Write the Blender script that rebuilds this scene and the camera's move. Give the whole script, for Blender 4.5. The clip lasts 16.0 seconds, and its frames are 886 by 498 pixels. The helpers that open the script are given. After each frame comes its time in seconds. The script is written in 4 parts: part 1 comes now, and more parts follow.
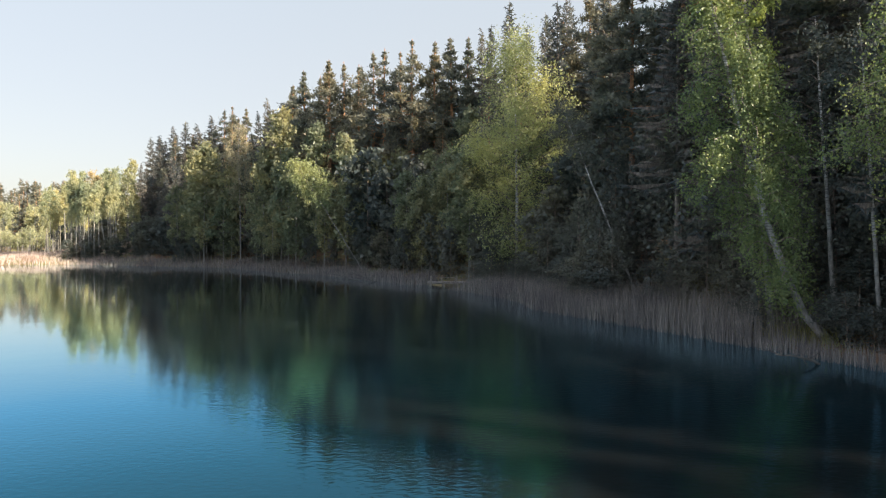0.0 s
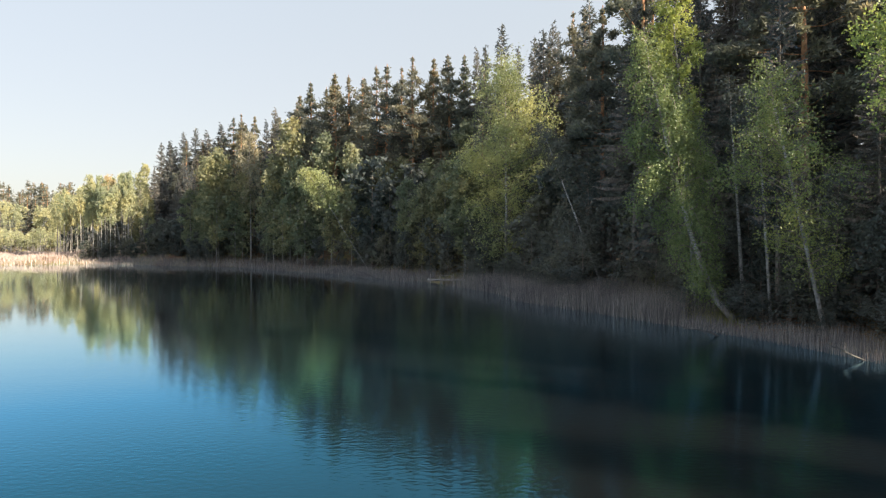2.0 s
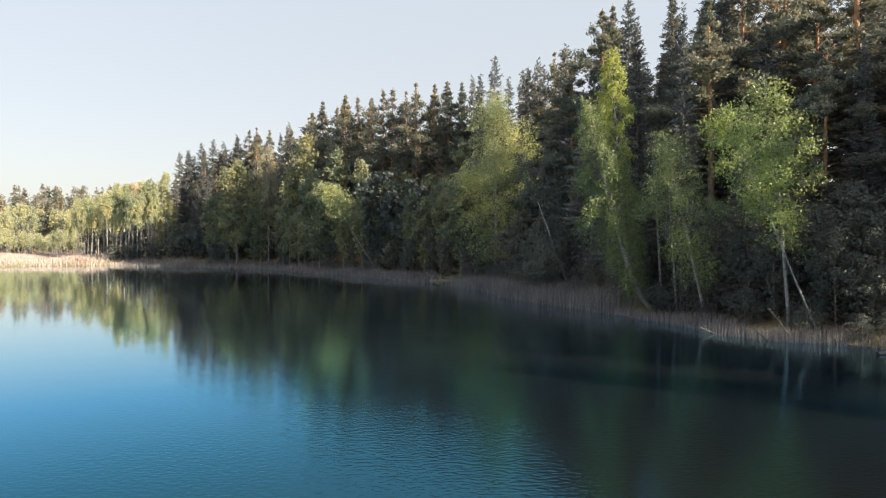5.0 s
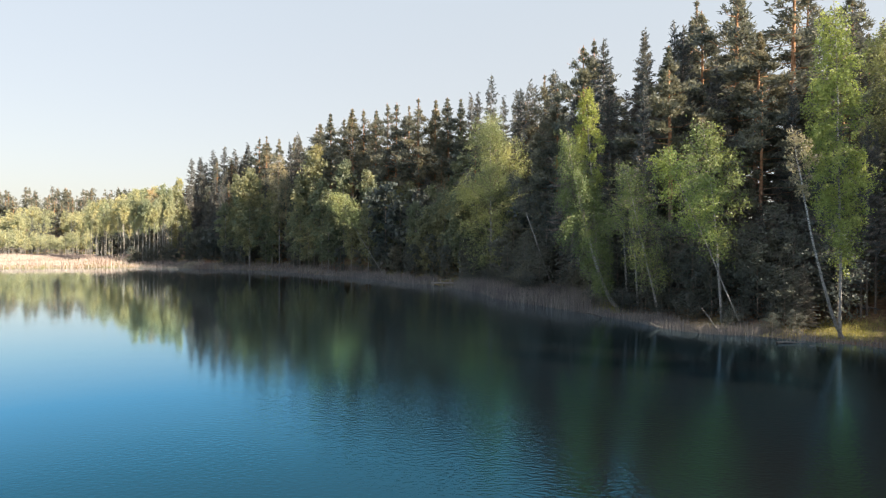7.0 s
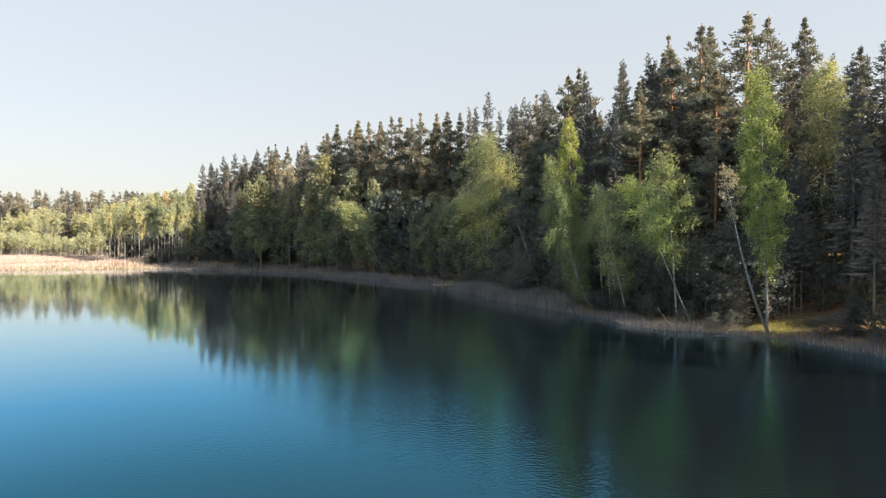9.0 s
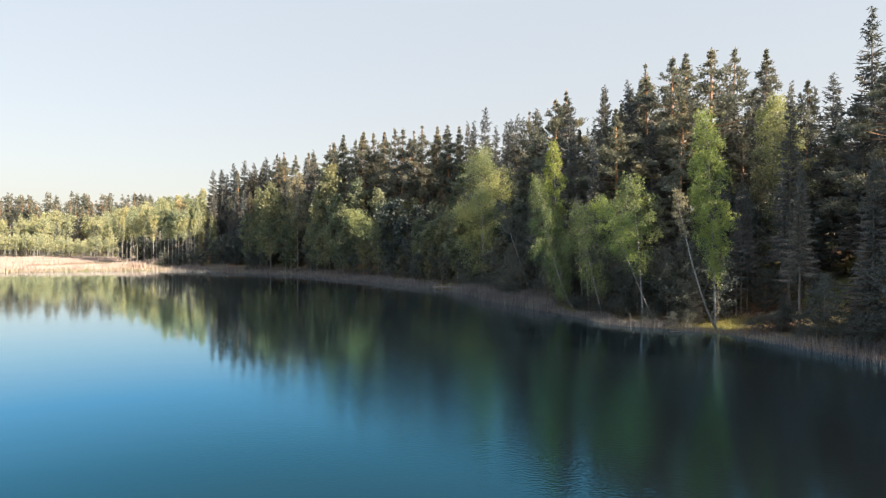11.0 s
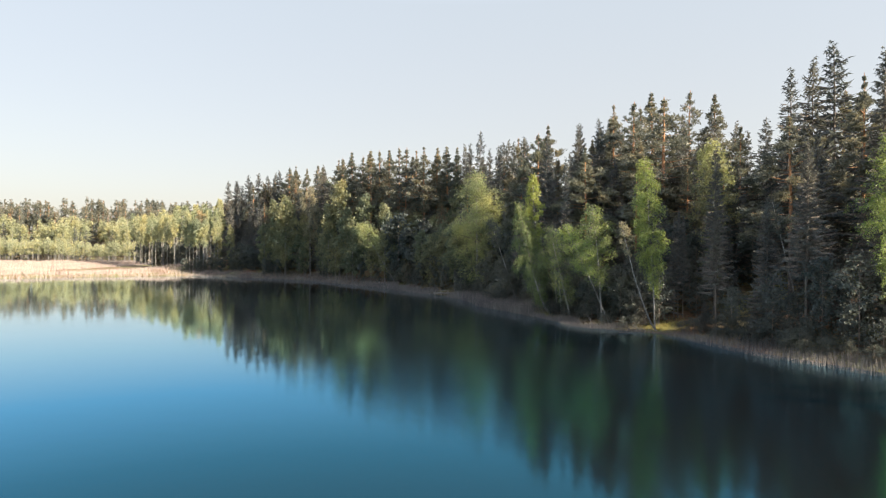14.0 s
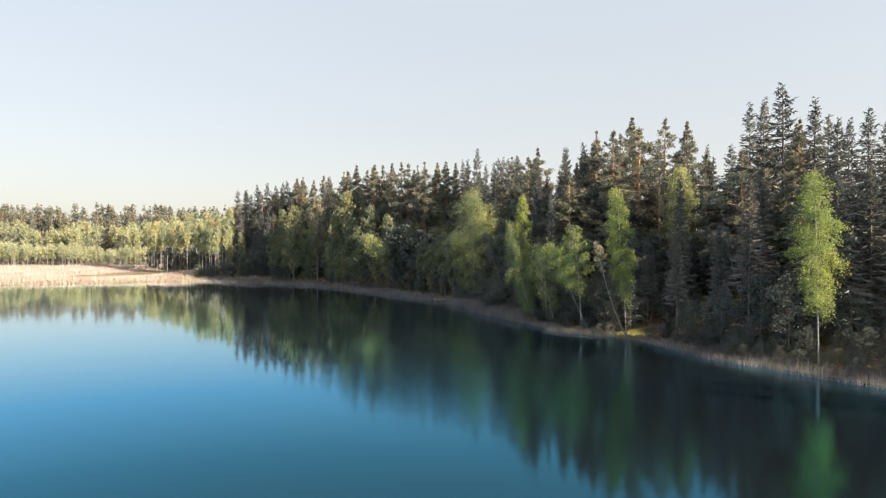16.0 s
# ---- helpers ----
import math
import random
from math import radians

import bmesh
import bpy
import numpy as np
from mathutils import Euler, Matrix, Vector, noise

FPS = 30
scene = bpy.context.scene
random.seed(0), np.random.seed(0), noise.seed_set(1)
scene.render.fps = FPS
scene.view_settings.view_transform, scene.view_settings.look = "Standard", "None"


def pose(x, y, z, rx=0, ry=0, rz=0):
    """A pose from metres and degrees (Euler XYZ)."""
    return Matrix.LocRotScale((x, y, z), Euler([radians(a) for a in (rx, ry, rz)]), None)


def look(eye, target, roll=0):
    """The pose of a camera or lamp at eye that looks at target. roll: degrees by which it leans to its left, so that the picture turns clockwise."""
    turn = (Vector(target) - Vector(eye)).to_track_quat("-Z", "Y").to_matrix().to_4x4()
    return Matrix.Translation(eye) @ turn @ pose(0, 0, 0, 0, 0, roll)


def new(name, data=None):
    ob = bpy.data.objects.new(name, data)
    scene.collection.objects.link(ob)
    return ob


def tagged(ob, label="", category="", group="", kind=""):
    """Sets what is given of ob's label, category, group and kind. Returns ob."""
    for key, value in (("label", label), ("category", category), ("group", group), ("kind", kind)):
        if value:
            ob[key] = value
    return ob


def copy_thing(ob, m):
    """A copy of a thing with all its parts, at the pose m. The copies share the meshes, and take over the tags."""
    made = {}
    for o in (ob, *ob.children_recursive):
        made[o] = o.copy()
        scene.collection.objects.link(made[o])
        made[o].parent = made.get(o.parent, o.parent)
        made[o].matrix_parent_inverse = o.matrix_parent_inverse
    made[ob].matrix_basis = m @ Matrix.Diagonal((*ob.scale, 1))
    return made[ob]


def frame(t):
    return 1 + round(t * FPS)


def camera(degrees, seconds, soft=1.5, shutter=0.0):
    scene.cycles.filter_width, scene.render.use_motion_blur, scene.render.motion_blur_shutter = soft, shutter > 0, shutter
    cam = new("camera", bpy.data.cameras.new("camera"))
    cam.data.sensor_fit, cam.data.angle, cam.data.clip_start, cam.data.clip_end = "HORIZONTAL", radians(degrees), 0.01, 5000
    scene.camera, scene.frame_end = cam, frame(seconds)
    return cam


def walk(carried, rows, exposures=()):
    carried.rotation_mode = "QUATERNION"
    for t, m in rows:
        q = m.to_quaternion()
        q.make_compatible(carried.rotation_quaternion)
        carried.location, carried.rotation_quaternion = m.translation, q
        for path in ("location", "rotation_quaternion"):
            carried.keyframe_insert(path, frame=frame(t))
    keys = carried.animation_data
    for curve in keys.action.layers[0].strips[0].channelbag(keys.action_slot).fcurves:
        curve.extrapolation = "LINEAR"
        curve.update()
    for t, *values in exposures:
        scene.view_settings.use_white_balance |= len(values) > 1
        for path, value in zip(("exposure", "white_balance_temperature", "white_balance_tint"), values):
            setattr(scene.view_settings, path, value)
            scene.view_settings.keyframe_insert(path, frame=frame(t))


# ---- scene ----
cam = camera(70.8, 16.0, soft=1.25)
METRES, EYE, TILT, LEAN, TURN = 75.0, 4.2, -0.4, 0.0, 0.0
ROWS = [
    (0.0, 0.0, 0.0, 0.0, 0.0, 0.0, -0.0),
    (0.5, 0.0001, -0.0239, 0.0002, -0.05, 0.01, -0.0),
    (1.0, 0.0002, -0.0506, 0.0005, -0.09, 0.02, -0.02),
    (1.5, 0.0002, -0.0759, 0.0008, -0.13, 0.01, -0.02),
    (2.0, 0.0001, -0.1042, 0.0012, -0.17, 0.02, -0.04),
    (2.5, 0.0001, -0.1308, 0.0014, -0.19, 0.04, -0.05),
    (3.0, -0.0, -0.1599, 0.0019, -0.21, 0.05, -0.06),
    (3.5, -0.0001, -0.1871, 0.0034, -0.22, 0.05, -0.07),
    (4.0, -0.0003, -0.2168, 0.0057, -0.22, 0.05, -0.09),
    (6.5, -0.0022, -0.3646, 0.018, -0.24, 0.06, -0.2),
    (7.0, -0.0026, -0.3957, 0.0211, -0.24, 0.04, -0.21),
    (7.5, -0.0028, -0.4243, 0.0238, -0.24, 0.02, -0.21),
    (8.0, -0.003, -0.4552, 0.0268, -0.23, -0.0, -0.21),
    (8.5, -0.0034, -0.4841, 0.0303, -0.23, -0.03, -0.21),
    (9.0, -0.0037, -0.5154, 0.0338, -0.23, -0.06, -0.22),
    (11.5, -0.0019, -0.6697, 0.0468, -0.17, 0.06, -0.39),
    (12.0, -0.0015, -0.705, 0.0507, -0.18, 0.07, -0.42),
    (12.5, -0.0011, -0.7381, 0.0546, -0.17, 0.08, -0.43),
    (13.0, -0.0007, -0.7749, 0.0594, -0.15, 0.1, -0.44),
    (13.5, -0.0003, -0.8094, 0.0639, -0.14, 0.12, -0.46),
    (14.0, 0.0, -0.8473, 0.0703, -0.13, 0.12, -0.45),
    (14.5, 0.0007, -0.8819, 0.0766, -0.12, 0.12, -0.45),
    (15.0, 0.0013, -0.9197, 0.0841, -0.1, 0.12, -0.42),
    (15.5, 0.0019, -0.9553, 0.0911, -0.09, 0.12, -0.38),
    (16.0, 0.0029, -0.9935, 0.0989, -0.08, 0.13, -0.37),
]
walk(cam, [(t, pose(0, 0, EYE, TILT, LEAN, TURN) @ pose(METRES * x, METRES * y, METRES * z, 90 + pitch, roll, yaw)) for t, x, y, z, yaw, pitch, roll in ROWS])

# ---- light ----
SUN_AZ, SUN_EL = -27.0, 26.0          # degrees: azimuth from +x towards +y, height
sun_dir = Vector((math.cos(radians(SUN_EL)) * math.cos(radians(SUN_AZ)),
                  math.cos(radians(SUN_EL)) * math.sin(radians(SUN_AZ)),
                  math.sin(radians(SUN_EL))))
world = bpy.data.worlds.new("world")
scene.world = world
world.use_nodes = True
wn = world.node_tree
sky = wn.nodes.new("ShaderNodeTexSky")
sky.sky_type = "NISHITA"
sky.sun_disc = False
sky.sun_elevation = radians(SUN_EL)
sky.sun_rotation = radians(90.0 - SUN_AZ)
sky.air_density, sky.dust_density, sky.ozone_density = 1.0, 2.0, 1.0
haze = wn.nodes.new("ShaderNodeMix")          # thin white haze over the blue
haze.data_type = "RGBA"
haze.inputs[0].default_value = 0.68
up = wn.nodes.new("ShaderNodeTexCoord")        # the haze is white low down and bluer overhead
rise = wn.nodes.new("ShaderNodeSeparateXYZ")
wn.links.new(up.outputs["Generated"], rise.inputs[0])
tone = wn.nodes.new("ShaderNodeValToRGB")
tone.color_ramp.elements.new(0.2), tone.color_ramp.elements.new(0.36)
for stop, (place_up, shade) in zip(tone.color_ramp.elements, ((0.02, (4.35, 4.0, 3.66, 1)), (0.2, (4.12, 4.06, 3.92, 1)), (0.36, (3.98, 4.16, 4.22, 1)), (0.62, (7.2, 8.6, 11.2, 1)))):
    stop.position, stop.color = place_up, shade
wn.links.new(rise.outputs[2], tone.inputs[0])
wn.links.new(tone.outputs[0], haze.inputs[7])
wn.links.new(sky.outputs[0], haze.inputs[6])
wn.links.new(haze.outputs[2], wn.nodes["Background"].inputs[0])
wn.nodes["Background"].inputs[1].default_value = 0.11
sun_data = bpy.data.lights.new("sun", "SUN")
sun_data.energy, sun_data.angle, sun_data.color = 10.0, radians(0.53), (1.0, 0.88, 0.70)
sun = new("sun", sun_data)
sun.matrix_world = look(sun_dir * 200, (0, 0, 0))
scene.view_settings.exposure = 0.95


# ---- materials ----
def mat(name):
    m = bpy.data.materials.new(name)
    m.use_nodes = True
    m.node_tree.nodes.clear()
    return m, m.node_tree.nodes, m.node_tree.links


def node(nodes, kind, **values):
    n = nodes.new(kind)
    for key, v in values.items():
        n.inputs[key.replace("_", " ")].default_value = v
    return n


def ramp(nodes, links, fac, stops):
    r = nodes.new("ShaderNodeValToRGB")
    e = r.color_ramp.elements
    while len(e) < len(stops):
        e.new(0.5)
    for el, (p, c) in zip(e, stops):
        el.position, el.color = p, (*c, 1)
    links.new(fac, r.inputs[0])
    return r.outputs[0]


def noise_tex(nodes, links, scale, detail=3.0, coord=None, stretch=(1, 1, 1)):
    n = node(nodes, "ShaderNodeTexNoise", Scale=scale, Detail=detail)
    if coord is not None:
        mp = nodes.new("ShaderNodeMapping")
        mp.inputs["Scale"].default_value = stretch
        links.new(coord, mp.inputs[0])
        links.new(mp.outputs[0], n.inputs["Vector"])
    return n.outputs[0]


def mixed(nodes, links, fac, a, b, kind="MIX"):
    m = nodes.new("ShaderNodeMix")
    m.data_type, m.blend_type = "RGBA", kind
    for sock, v in ((m.inputs[0], fac), (m.inputs[6], a), (m.inputs[7], b)):
        if isinstance(v, (int, float)):
            sock.default_value = v
        elif isinstance(v, tuple):
            sock.default_value = (*v, 1)
        else:
            links.new(v, sock)
    return m.outputs[2]


def foliage(name, dark, mid, light, through_light=0.45, tint=(1.0, 1.0, 0.75)):
    """Leaves or needles: colour varies leaf by leaf and tree by tree; part of the light passes through."""
    m, n, l = mat(name)
    geo, info = n.new("ShaderNodeNewGeometry"), n.new("ShaderNodeObjectInfo")
    dark, light = ([0.5 * (a + b) for a, b in zip(c, mid)] for c in (dark, light))
    col = ramp(n, l, geo.outputs["Random Per Island"], [(0.0, dark), (0.55, mid), (1.0, light)])
    shift = ramp(n, l, info.outputs["Random"], [(0.0, (0.80, 0.86, 0.86)), (0.5, (1, 1, 1)), (1.0, (1.15, 1.08, 0.96))])
    col = mixed(n, l, 1.0, col, shift, "MULTIPLY")
    broad = ramp(n, l, noise_tex(n, l, 0.16, 2.0, geo.outputs["Position"]), [(0.34, (0.72, 0.76, 0.80)), (0.5, (1, 1, 1)), (0.66, (1.25, 1.14, 1.0))])
    col = mixed(n, l, 1.0, col, broad, "MULTIPLY")
    dif = n.new("ShaderNodeBsdfDiffuse")
    tra = n.new("ShaderNodeBsdfTranslucent")
    glo = node(n, "ShaderNodeBsdfGlossy", Roughness=0.5, Color=(0.5, 0.5, 0.5, 1))
    l.new(col, dif.inputs[0])
    l.new(mixed(n, l, 1.0, col, tint, "MULTIPLY"), tra.inputs[0])
    m1, m2 = node(n, "ShaderNodeMixShader", Fac=through_light), node(n, "ShaderNodeMixShader", Fac=0.04)
    l.new(dif.outputs[0], m1.inputs[1]), l.new(tra.outputs[0], m1.inputs[2])
    l.new(m1.outputs[0], m2.inputs[1]), l.new(glo.outputs[0], m2.inputs[2])
    out = n.new("ShaderNodeOutputMaterial")
    l.new(m2.outputs[0], out.inputs[0])
    return m


def surface(name, build, rough=0.85, bump=0.0, bump_scale=20.0):
    m, n, l = mat(name)
    tc = n.new("ShaderNodeTexCoord")
    p = node(n, "ShaderNodeBsdfPrincipled", Roughness=rough)
    l.new(build(n, l, tc.outputs["Object"]), p.inputs["Base Color"])
    if bump:
        b = node(n, "ShaderNodeBump", Strength=bump, Distance=0.05)
        l.new(noise_tex(n, l, bump_scale, 4.0, tc.outputs["Object"]), b.inputs["Height"])
        l.new(b.outputs[0], p.inputs["Normal"])
    out = n.new("ShaderNodeOutputMaterial")
    l.new(p.outputs[0], out.inputs[0])
    return m


def birch_bark(n, l, co):
    marks = ramp(n, l, noise_tex(n, l, 5.0, 3.0, co, (1, 1, 4.0)), [(0.0, (0.05, 0.045, 0.04)), (0.40, (0.10, 0.09, 0.08)), (0.52, (0.34, 0.32, 0.29)), (1.0, (0.60, 0.57, 0.53))])
    blot = ramp(n, l, noise_tex(n, l, 0.9, 2.0, co), [(0.42, (1, 1, 1)), (0.66, (0.42, 0.38, 0.34))])
    col = mixed(n, l, 1.0, marks, blot, "MULTIPLY")
    sep = n.new("ShaderNodeSeparateXYZ")          # rough grey foot bark; shade low on the stem is put into it too
    l.new(co, sep.inputs[0])
    foot = node(n, "ShaderNodeMapRange", From_Min=1.0, From_Max=9.0)
    l.new(sep.outputs[2], foot.inputs[0])
    rough = ramp(n, l, noise_tex(n, l, 9.0, 4.0, co, (1, 1, 0.5)), [(0.3, (0.07, 0.065, 0.06)), (0.7, (0.24, 0.225, 0.21))])
    return mixed(n, l, foot.outputs[0], rough, col)


def pine_bark(n, l, co):
    sep = n.new("ShaderNodeSeparateXYZ")
    l.new(co, sep.inputs[0])
    rng = node(n, "ShaderNodeMapRange", From_Min=7.0, From_Max=13.0)
    l.new(sep.outputs[2], rng.inputs[0])
    low = ramp(n, l, noise_tex(n, l, 6.0, 4.0, co, (1, 1, 0.35)), [(0.35, (0.06, 0.05, 0.045)), (0.65, (0.19, 0.15, 0.12))])
    high = ramp(n, l, noise_tex(n, l, 5.0, 4.0, co, (1, 1, 0.5)), [(0.35, (0.20, 0.10, 0.05)), (0.65, (0.42, 0.21, 0.10))])
    return mixed(n, l, rng.outputs[0], low, high)


def spruce_bark(n, l, co):
    return ramp(n, l, noise_tex(n, l, 7.0, 4.0, co, (1, 1, 0.5)), [(0.3, (0.06, 0.05, 0.04)), (0.7, (0.20, 0.16, 0.13))])


def twig_bark(n, l, co):
    return ramp(n, l, noise_tex(n, l, 3.0, 3.0, co), [(0.3, (0.10, 0.07, 0.055)), (0.7, (0.24, 0.19, 0.15))])


def forest_floor(n, l, co):
    big = ramp(n, l, noise_tex(n, l, 0.16, 4.0, co), [(0.40, (0.155, 0.085, 0.045)), (0.52, (0.15, 0.12, 0.05)), (0.62, (0.15, 0.15, 0.045))])
    fine = ramp(n, l, noise_tex(n, l, 2.6, 5.0, co), [(0.3, (0.45, 0.42, 0.40)), (0.7, (1.35, 1.25, 1.1))])
    return mixed(n, l, 1.0, big, fine, "MULTIPLY")


def reed_straw(n, l, co):
    geo = n.new("ShaderNodeNewGeometry")
    a = ramp(n, l, geo.outputs["Random Per Island"], [(0.0, (0.25, 0.198, 0.180)), (0.5, (0.30, 0.243, 0.222)), (1.0, (0.35, 0.29, 0.265))])
    b = ramp(n, l, noise_tex(n, l, 0.08, 3.0, co), [(0.35, (0.80, 0.74, 0.70)), (0.65, (1.1, 1.08, 1.02))])
    return mixed(n, l, 1.0, a, b, "MULTIPLY")


def shaded_straw(n, l, co):
    geo = n.new("ShaderNodeNewGeometry")
    a = ramp(n, l, geo.outputs["Random Per Island"], [(0.0, (0.078, 0.072, 0.070)), (0.6, (0.145, 0.132, 0.127)), (1.0, (0.27, 0.24, 0.222))])
    b = ramp(n, l, noise_tex(n, l, 0.25, 3.0, co), [(0.35, (0.70, 0.66, 0.64)), (0.65, (1.15, 1.1, 1.0))])
    return mixed(n, l, 1.0, a, b, "MULTIPLY")


def weathered_wood(n, l, co):
    return ramp(n, l, noise_tex(n, l, 4.0, 5.0, co, (0.3, 3, 3)), [(0.3, (0.10, 0.085, 0.07)), (0.7, (0.30, 0.26, 0.22))])


def deadwood(n, l, co):
    return ramp(n, l, noise_tex(n, l, 5.0, 4.0, co), [(0.3, (0.05, 0.045, 0.04)), (0.7, (0.13, 0.115, 0.10))])


BIRCH_LEAF = foliage("birch_leaf", (0.108, 0.115, 0.074), (0.185, 0.194, 0.116), (0.32, 0.313, 0.170), 0.5, (1.0, 1.0, 0.85))
BIRCH_GREEN = foliage("birch_leaf_green", (0.100, 0.128, 0.062), (0.165, 0.205, 0.088), (0.27, 0.295, 0.12), 0.45)
# Brighter birch leaves: sunlight on the crowns is part of these two colours.
BIRCH_SUNLIT = foliage("sunlit_birch_leaf", (0.15, 0.190, 0.065), (0.245, 0.290, 0.092), (0.37, 0.40, 0.13), 0.5, (1.0, 1.0, 0.8))
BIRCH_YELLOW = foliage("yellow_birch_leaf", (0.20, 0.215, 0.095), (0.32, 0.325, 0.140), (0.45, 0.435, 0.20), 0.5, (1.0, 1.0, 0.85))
BUD_LEAF = foliage("opening_bud_leaf", (0.23, 0.185, 0.120), (0.32, 0.272, 0.180), (0.40, 0.355, 0.230), 0.4)
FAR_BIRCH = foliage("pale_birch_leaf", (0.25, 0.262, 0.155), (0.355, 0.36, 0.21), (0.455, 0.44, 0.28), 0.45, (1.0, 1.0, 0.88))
# Shade under the wood is worked into these dull leaves, on alders and birches.
SHADED_LEAF = foliage("shaded_leaf", (0.068, 0.073, 0.069), (0.102, 0.110, 0.096), (0.155, 0.160, 0.120), 0.45, (1.0, 1.0, 0.9))
PINE_NEEDLE = foliage("pine_needle", (0.088, 0.092, 0.088), (0.150, 0.148, 0.116), (0.27, 0.242, 0.158), 0.42, (1.0, 1.0, 0.85))
# Needle tone lifted and blued, so the haze over the shade is in it.
SPRUCE_NEEDLE = foliage("spruce_needle", (0.058, 0.066, 0.078), (0.098, 0.104, 0.106), (0.165, 0.158, 0.125), 0.38)
GRASS_BLADE = foliage("grass_blade", (0.12, 0.13, 0.035), (0.22, 0.21, 0.06), (0.36, 0.29, 0.12), 0.35)
BIRCH_BARK = surface("birch_bark", birch_bark, 0.75, 0.4)
PINE_BARK = surface("pine_bark", pine_bark, 0.9, 0.7)
SPRUCE_BARK = surface("spruce_bark", spruce_bark, 0.9, 0.6)
TWIG = surface("twig_bark", twig_bark, 0.85)
FLOOR = surface("forest_floor", forest_floor, 0.95, 0.8, 5.0)
REED = surface("dry_reed", reed_straw, 0.8)
# Shore reeds: the shade of the wood is put into this greyer straw.
REED_SHADED = surface("shaded_reed", shaded_straw, 0.85)
WOOD = surface("weathered_wood", weathered_wood, 0.85, 0.3)
DEADWOOD = surface("deadwood", deadwood, 0.85, 0.3)


def water_material():
    m, n, l = mat("lake_water")
    tc = n.new("ShaderNodeTexCoord")
    co = tc.outputs["Object"]
    ripple = noise_tex(n, l, 6.0, 2.0, co, (0.8, 1.3, 1.0))
    swell = noise_tex(n, l, 0.35, 2.0, co, (1.0, 1.6, 1.0))
    patch = node(n, "ShaderNodeMapRange", From_Min=0.42, From_Max=0.66, To_Min=0.4, To_Max=1.0)
    l.new(noise_tex(n, l, 0.035, 2.0, co), patch.inputs[0])
    sep = n.new("ShaderNodeSeparateXYZ")          # the breeze touches the middle of the lake, the far bay lies still
    l.new(co, sep.inputs[0])
    calm_x = node(n, "ShaderNodeMapRange", From_Min=-16.0, From_Max=-3.0, To_Min=0.04, To_Max=1.0)
    calm_y = node(n, "ShaderNodeMapRange", From_Min=75.0, From_Max=25.0, To_Min=0.25, To_Max=1.0)
    l.new(sep.outputs[0], calm_x.inputs[0]), l.new(sep.outputs[1], calm_y.inputs[0])
    calm_s = node(n, "ShaderNodeMapRange", From_Min=-52.0, From_Max=-24.0, To_Min=0.15, To_Max=1.0)
    l.new(sep.outputs[1], calm_s.inputs[0])
    breeze, still, gust = (n.new("ShaderNodeMath") for _ in range(3))
    breeze.operation = still.operation = gust.operation = "MULTIPLY"
    l.new(calm_y.outputs[0], still.inputs[0]), l.new(calm_s.outputs[0], still.inputs[1])
    l.new(calm_x.outputs[0], breeze.inputs[0]), l.new(still.outputs[0], breeze.inputs[1])
    l.new(breeze.outputs[0], gust.inputs[0]), l.new(patch.outputs[0], gust.inputs[1])
    b1 = node(n, "ShaderNodeBump", Distance=0.011)
    l.new(gust.outputs[0], b1.inputs["Strength"])
    l.new(ripple, b1.inputs["Height"])
    b2 = node(n, "ShaderNodeBump", Strength=1.0, Distance=0.003)
    l.new(swell, b2.inputs["Height"])
    l.new(b1.outputs[0], b2.inputs["Normal"])
    body = node(n, "ShaderNodeBsdfDiffuse", Color=(0.0080, 0.0086, 0.0084, 1))
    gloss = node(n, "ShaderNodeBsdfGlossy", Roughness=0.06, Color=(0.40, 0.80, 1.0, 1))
    facing_weight = node(n, "ShaderNodeLayerWeight", Blend=0.5)
    share = ramp(n, l, facing_weight.outputs["Facing"], [(0.60, (0.38, 0.38, 0.38)), (0.69, (0.50, 0.50, 0.50)), (0.784, (0.66, 0.66, 0.66)), (0.85, (0.75, 0.75, 0.75)), (0.92, (0.89, 0.89, 0.89))])
    # Blue of the reflected sky is put into the gloss colour, by view angle.
    l.new(ramp(n, l, facing_weight.outputs["Facing"], [(0.60, (0.045, 0.28, 0.39)), (0.69, (0.082, 0.40, 0.60)), (0.784, (0.20, 0.62, 0.96)), (0.85, (0.52, 0.82, 1.0)), (0.92, (0.87, 0.96, 1.0))]), gloss.inputs["Color"])
    l.new(b2.outputs[0], gloss.inputs["Normal"])
    l.new(b2.outputs[0], facing_weight.inputs["Normal"])
    mx = n.new("ShaderNodeMixShader")
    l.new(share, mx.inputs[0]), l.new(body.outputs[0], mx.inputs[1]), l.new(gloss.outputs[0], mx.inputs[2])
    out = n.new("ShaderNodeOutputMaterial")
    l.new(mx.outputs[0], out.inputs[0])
    return m


WATER = water_material()

# ---- plan: shore line, ground height ----
# outer edge of the reeds, from the far left bay round the right-hand shore
SHORE = np.array([(-420, -40), (-300, 20), (-200, 62), (-125, 104), (-100, 118), (-80, 130), (-58, 121), (-38, 110),
                  (-27, 95), (-17, 86), (-5, 67), (2, 56), (6.2, 40), (9.5, 32.5), (13, 22.5), (16.2, 14.5),
                  (20.5, 9.5), (24, 6.8), (26.5, 1), (29, -6), (32.5, -12), (35.8, -17.4), (39, -22), (46, -34), (58, -60), (75, -110), (90, -260)], float)
LAKE = np.vstack([SHORE, [(60, -420), (-420, -420)]])


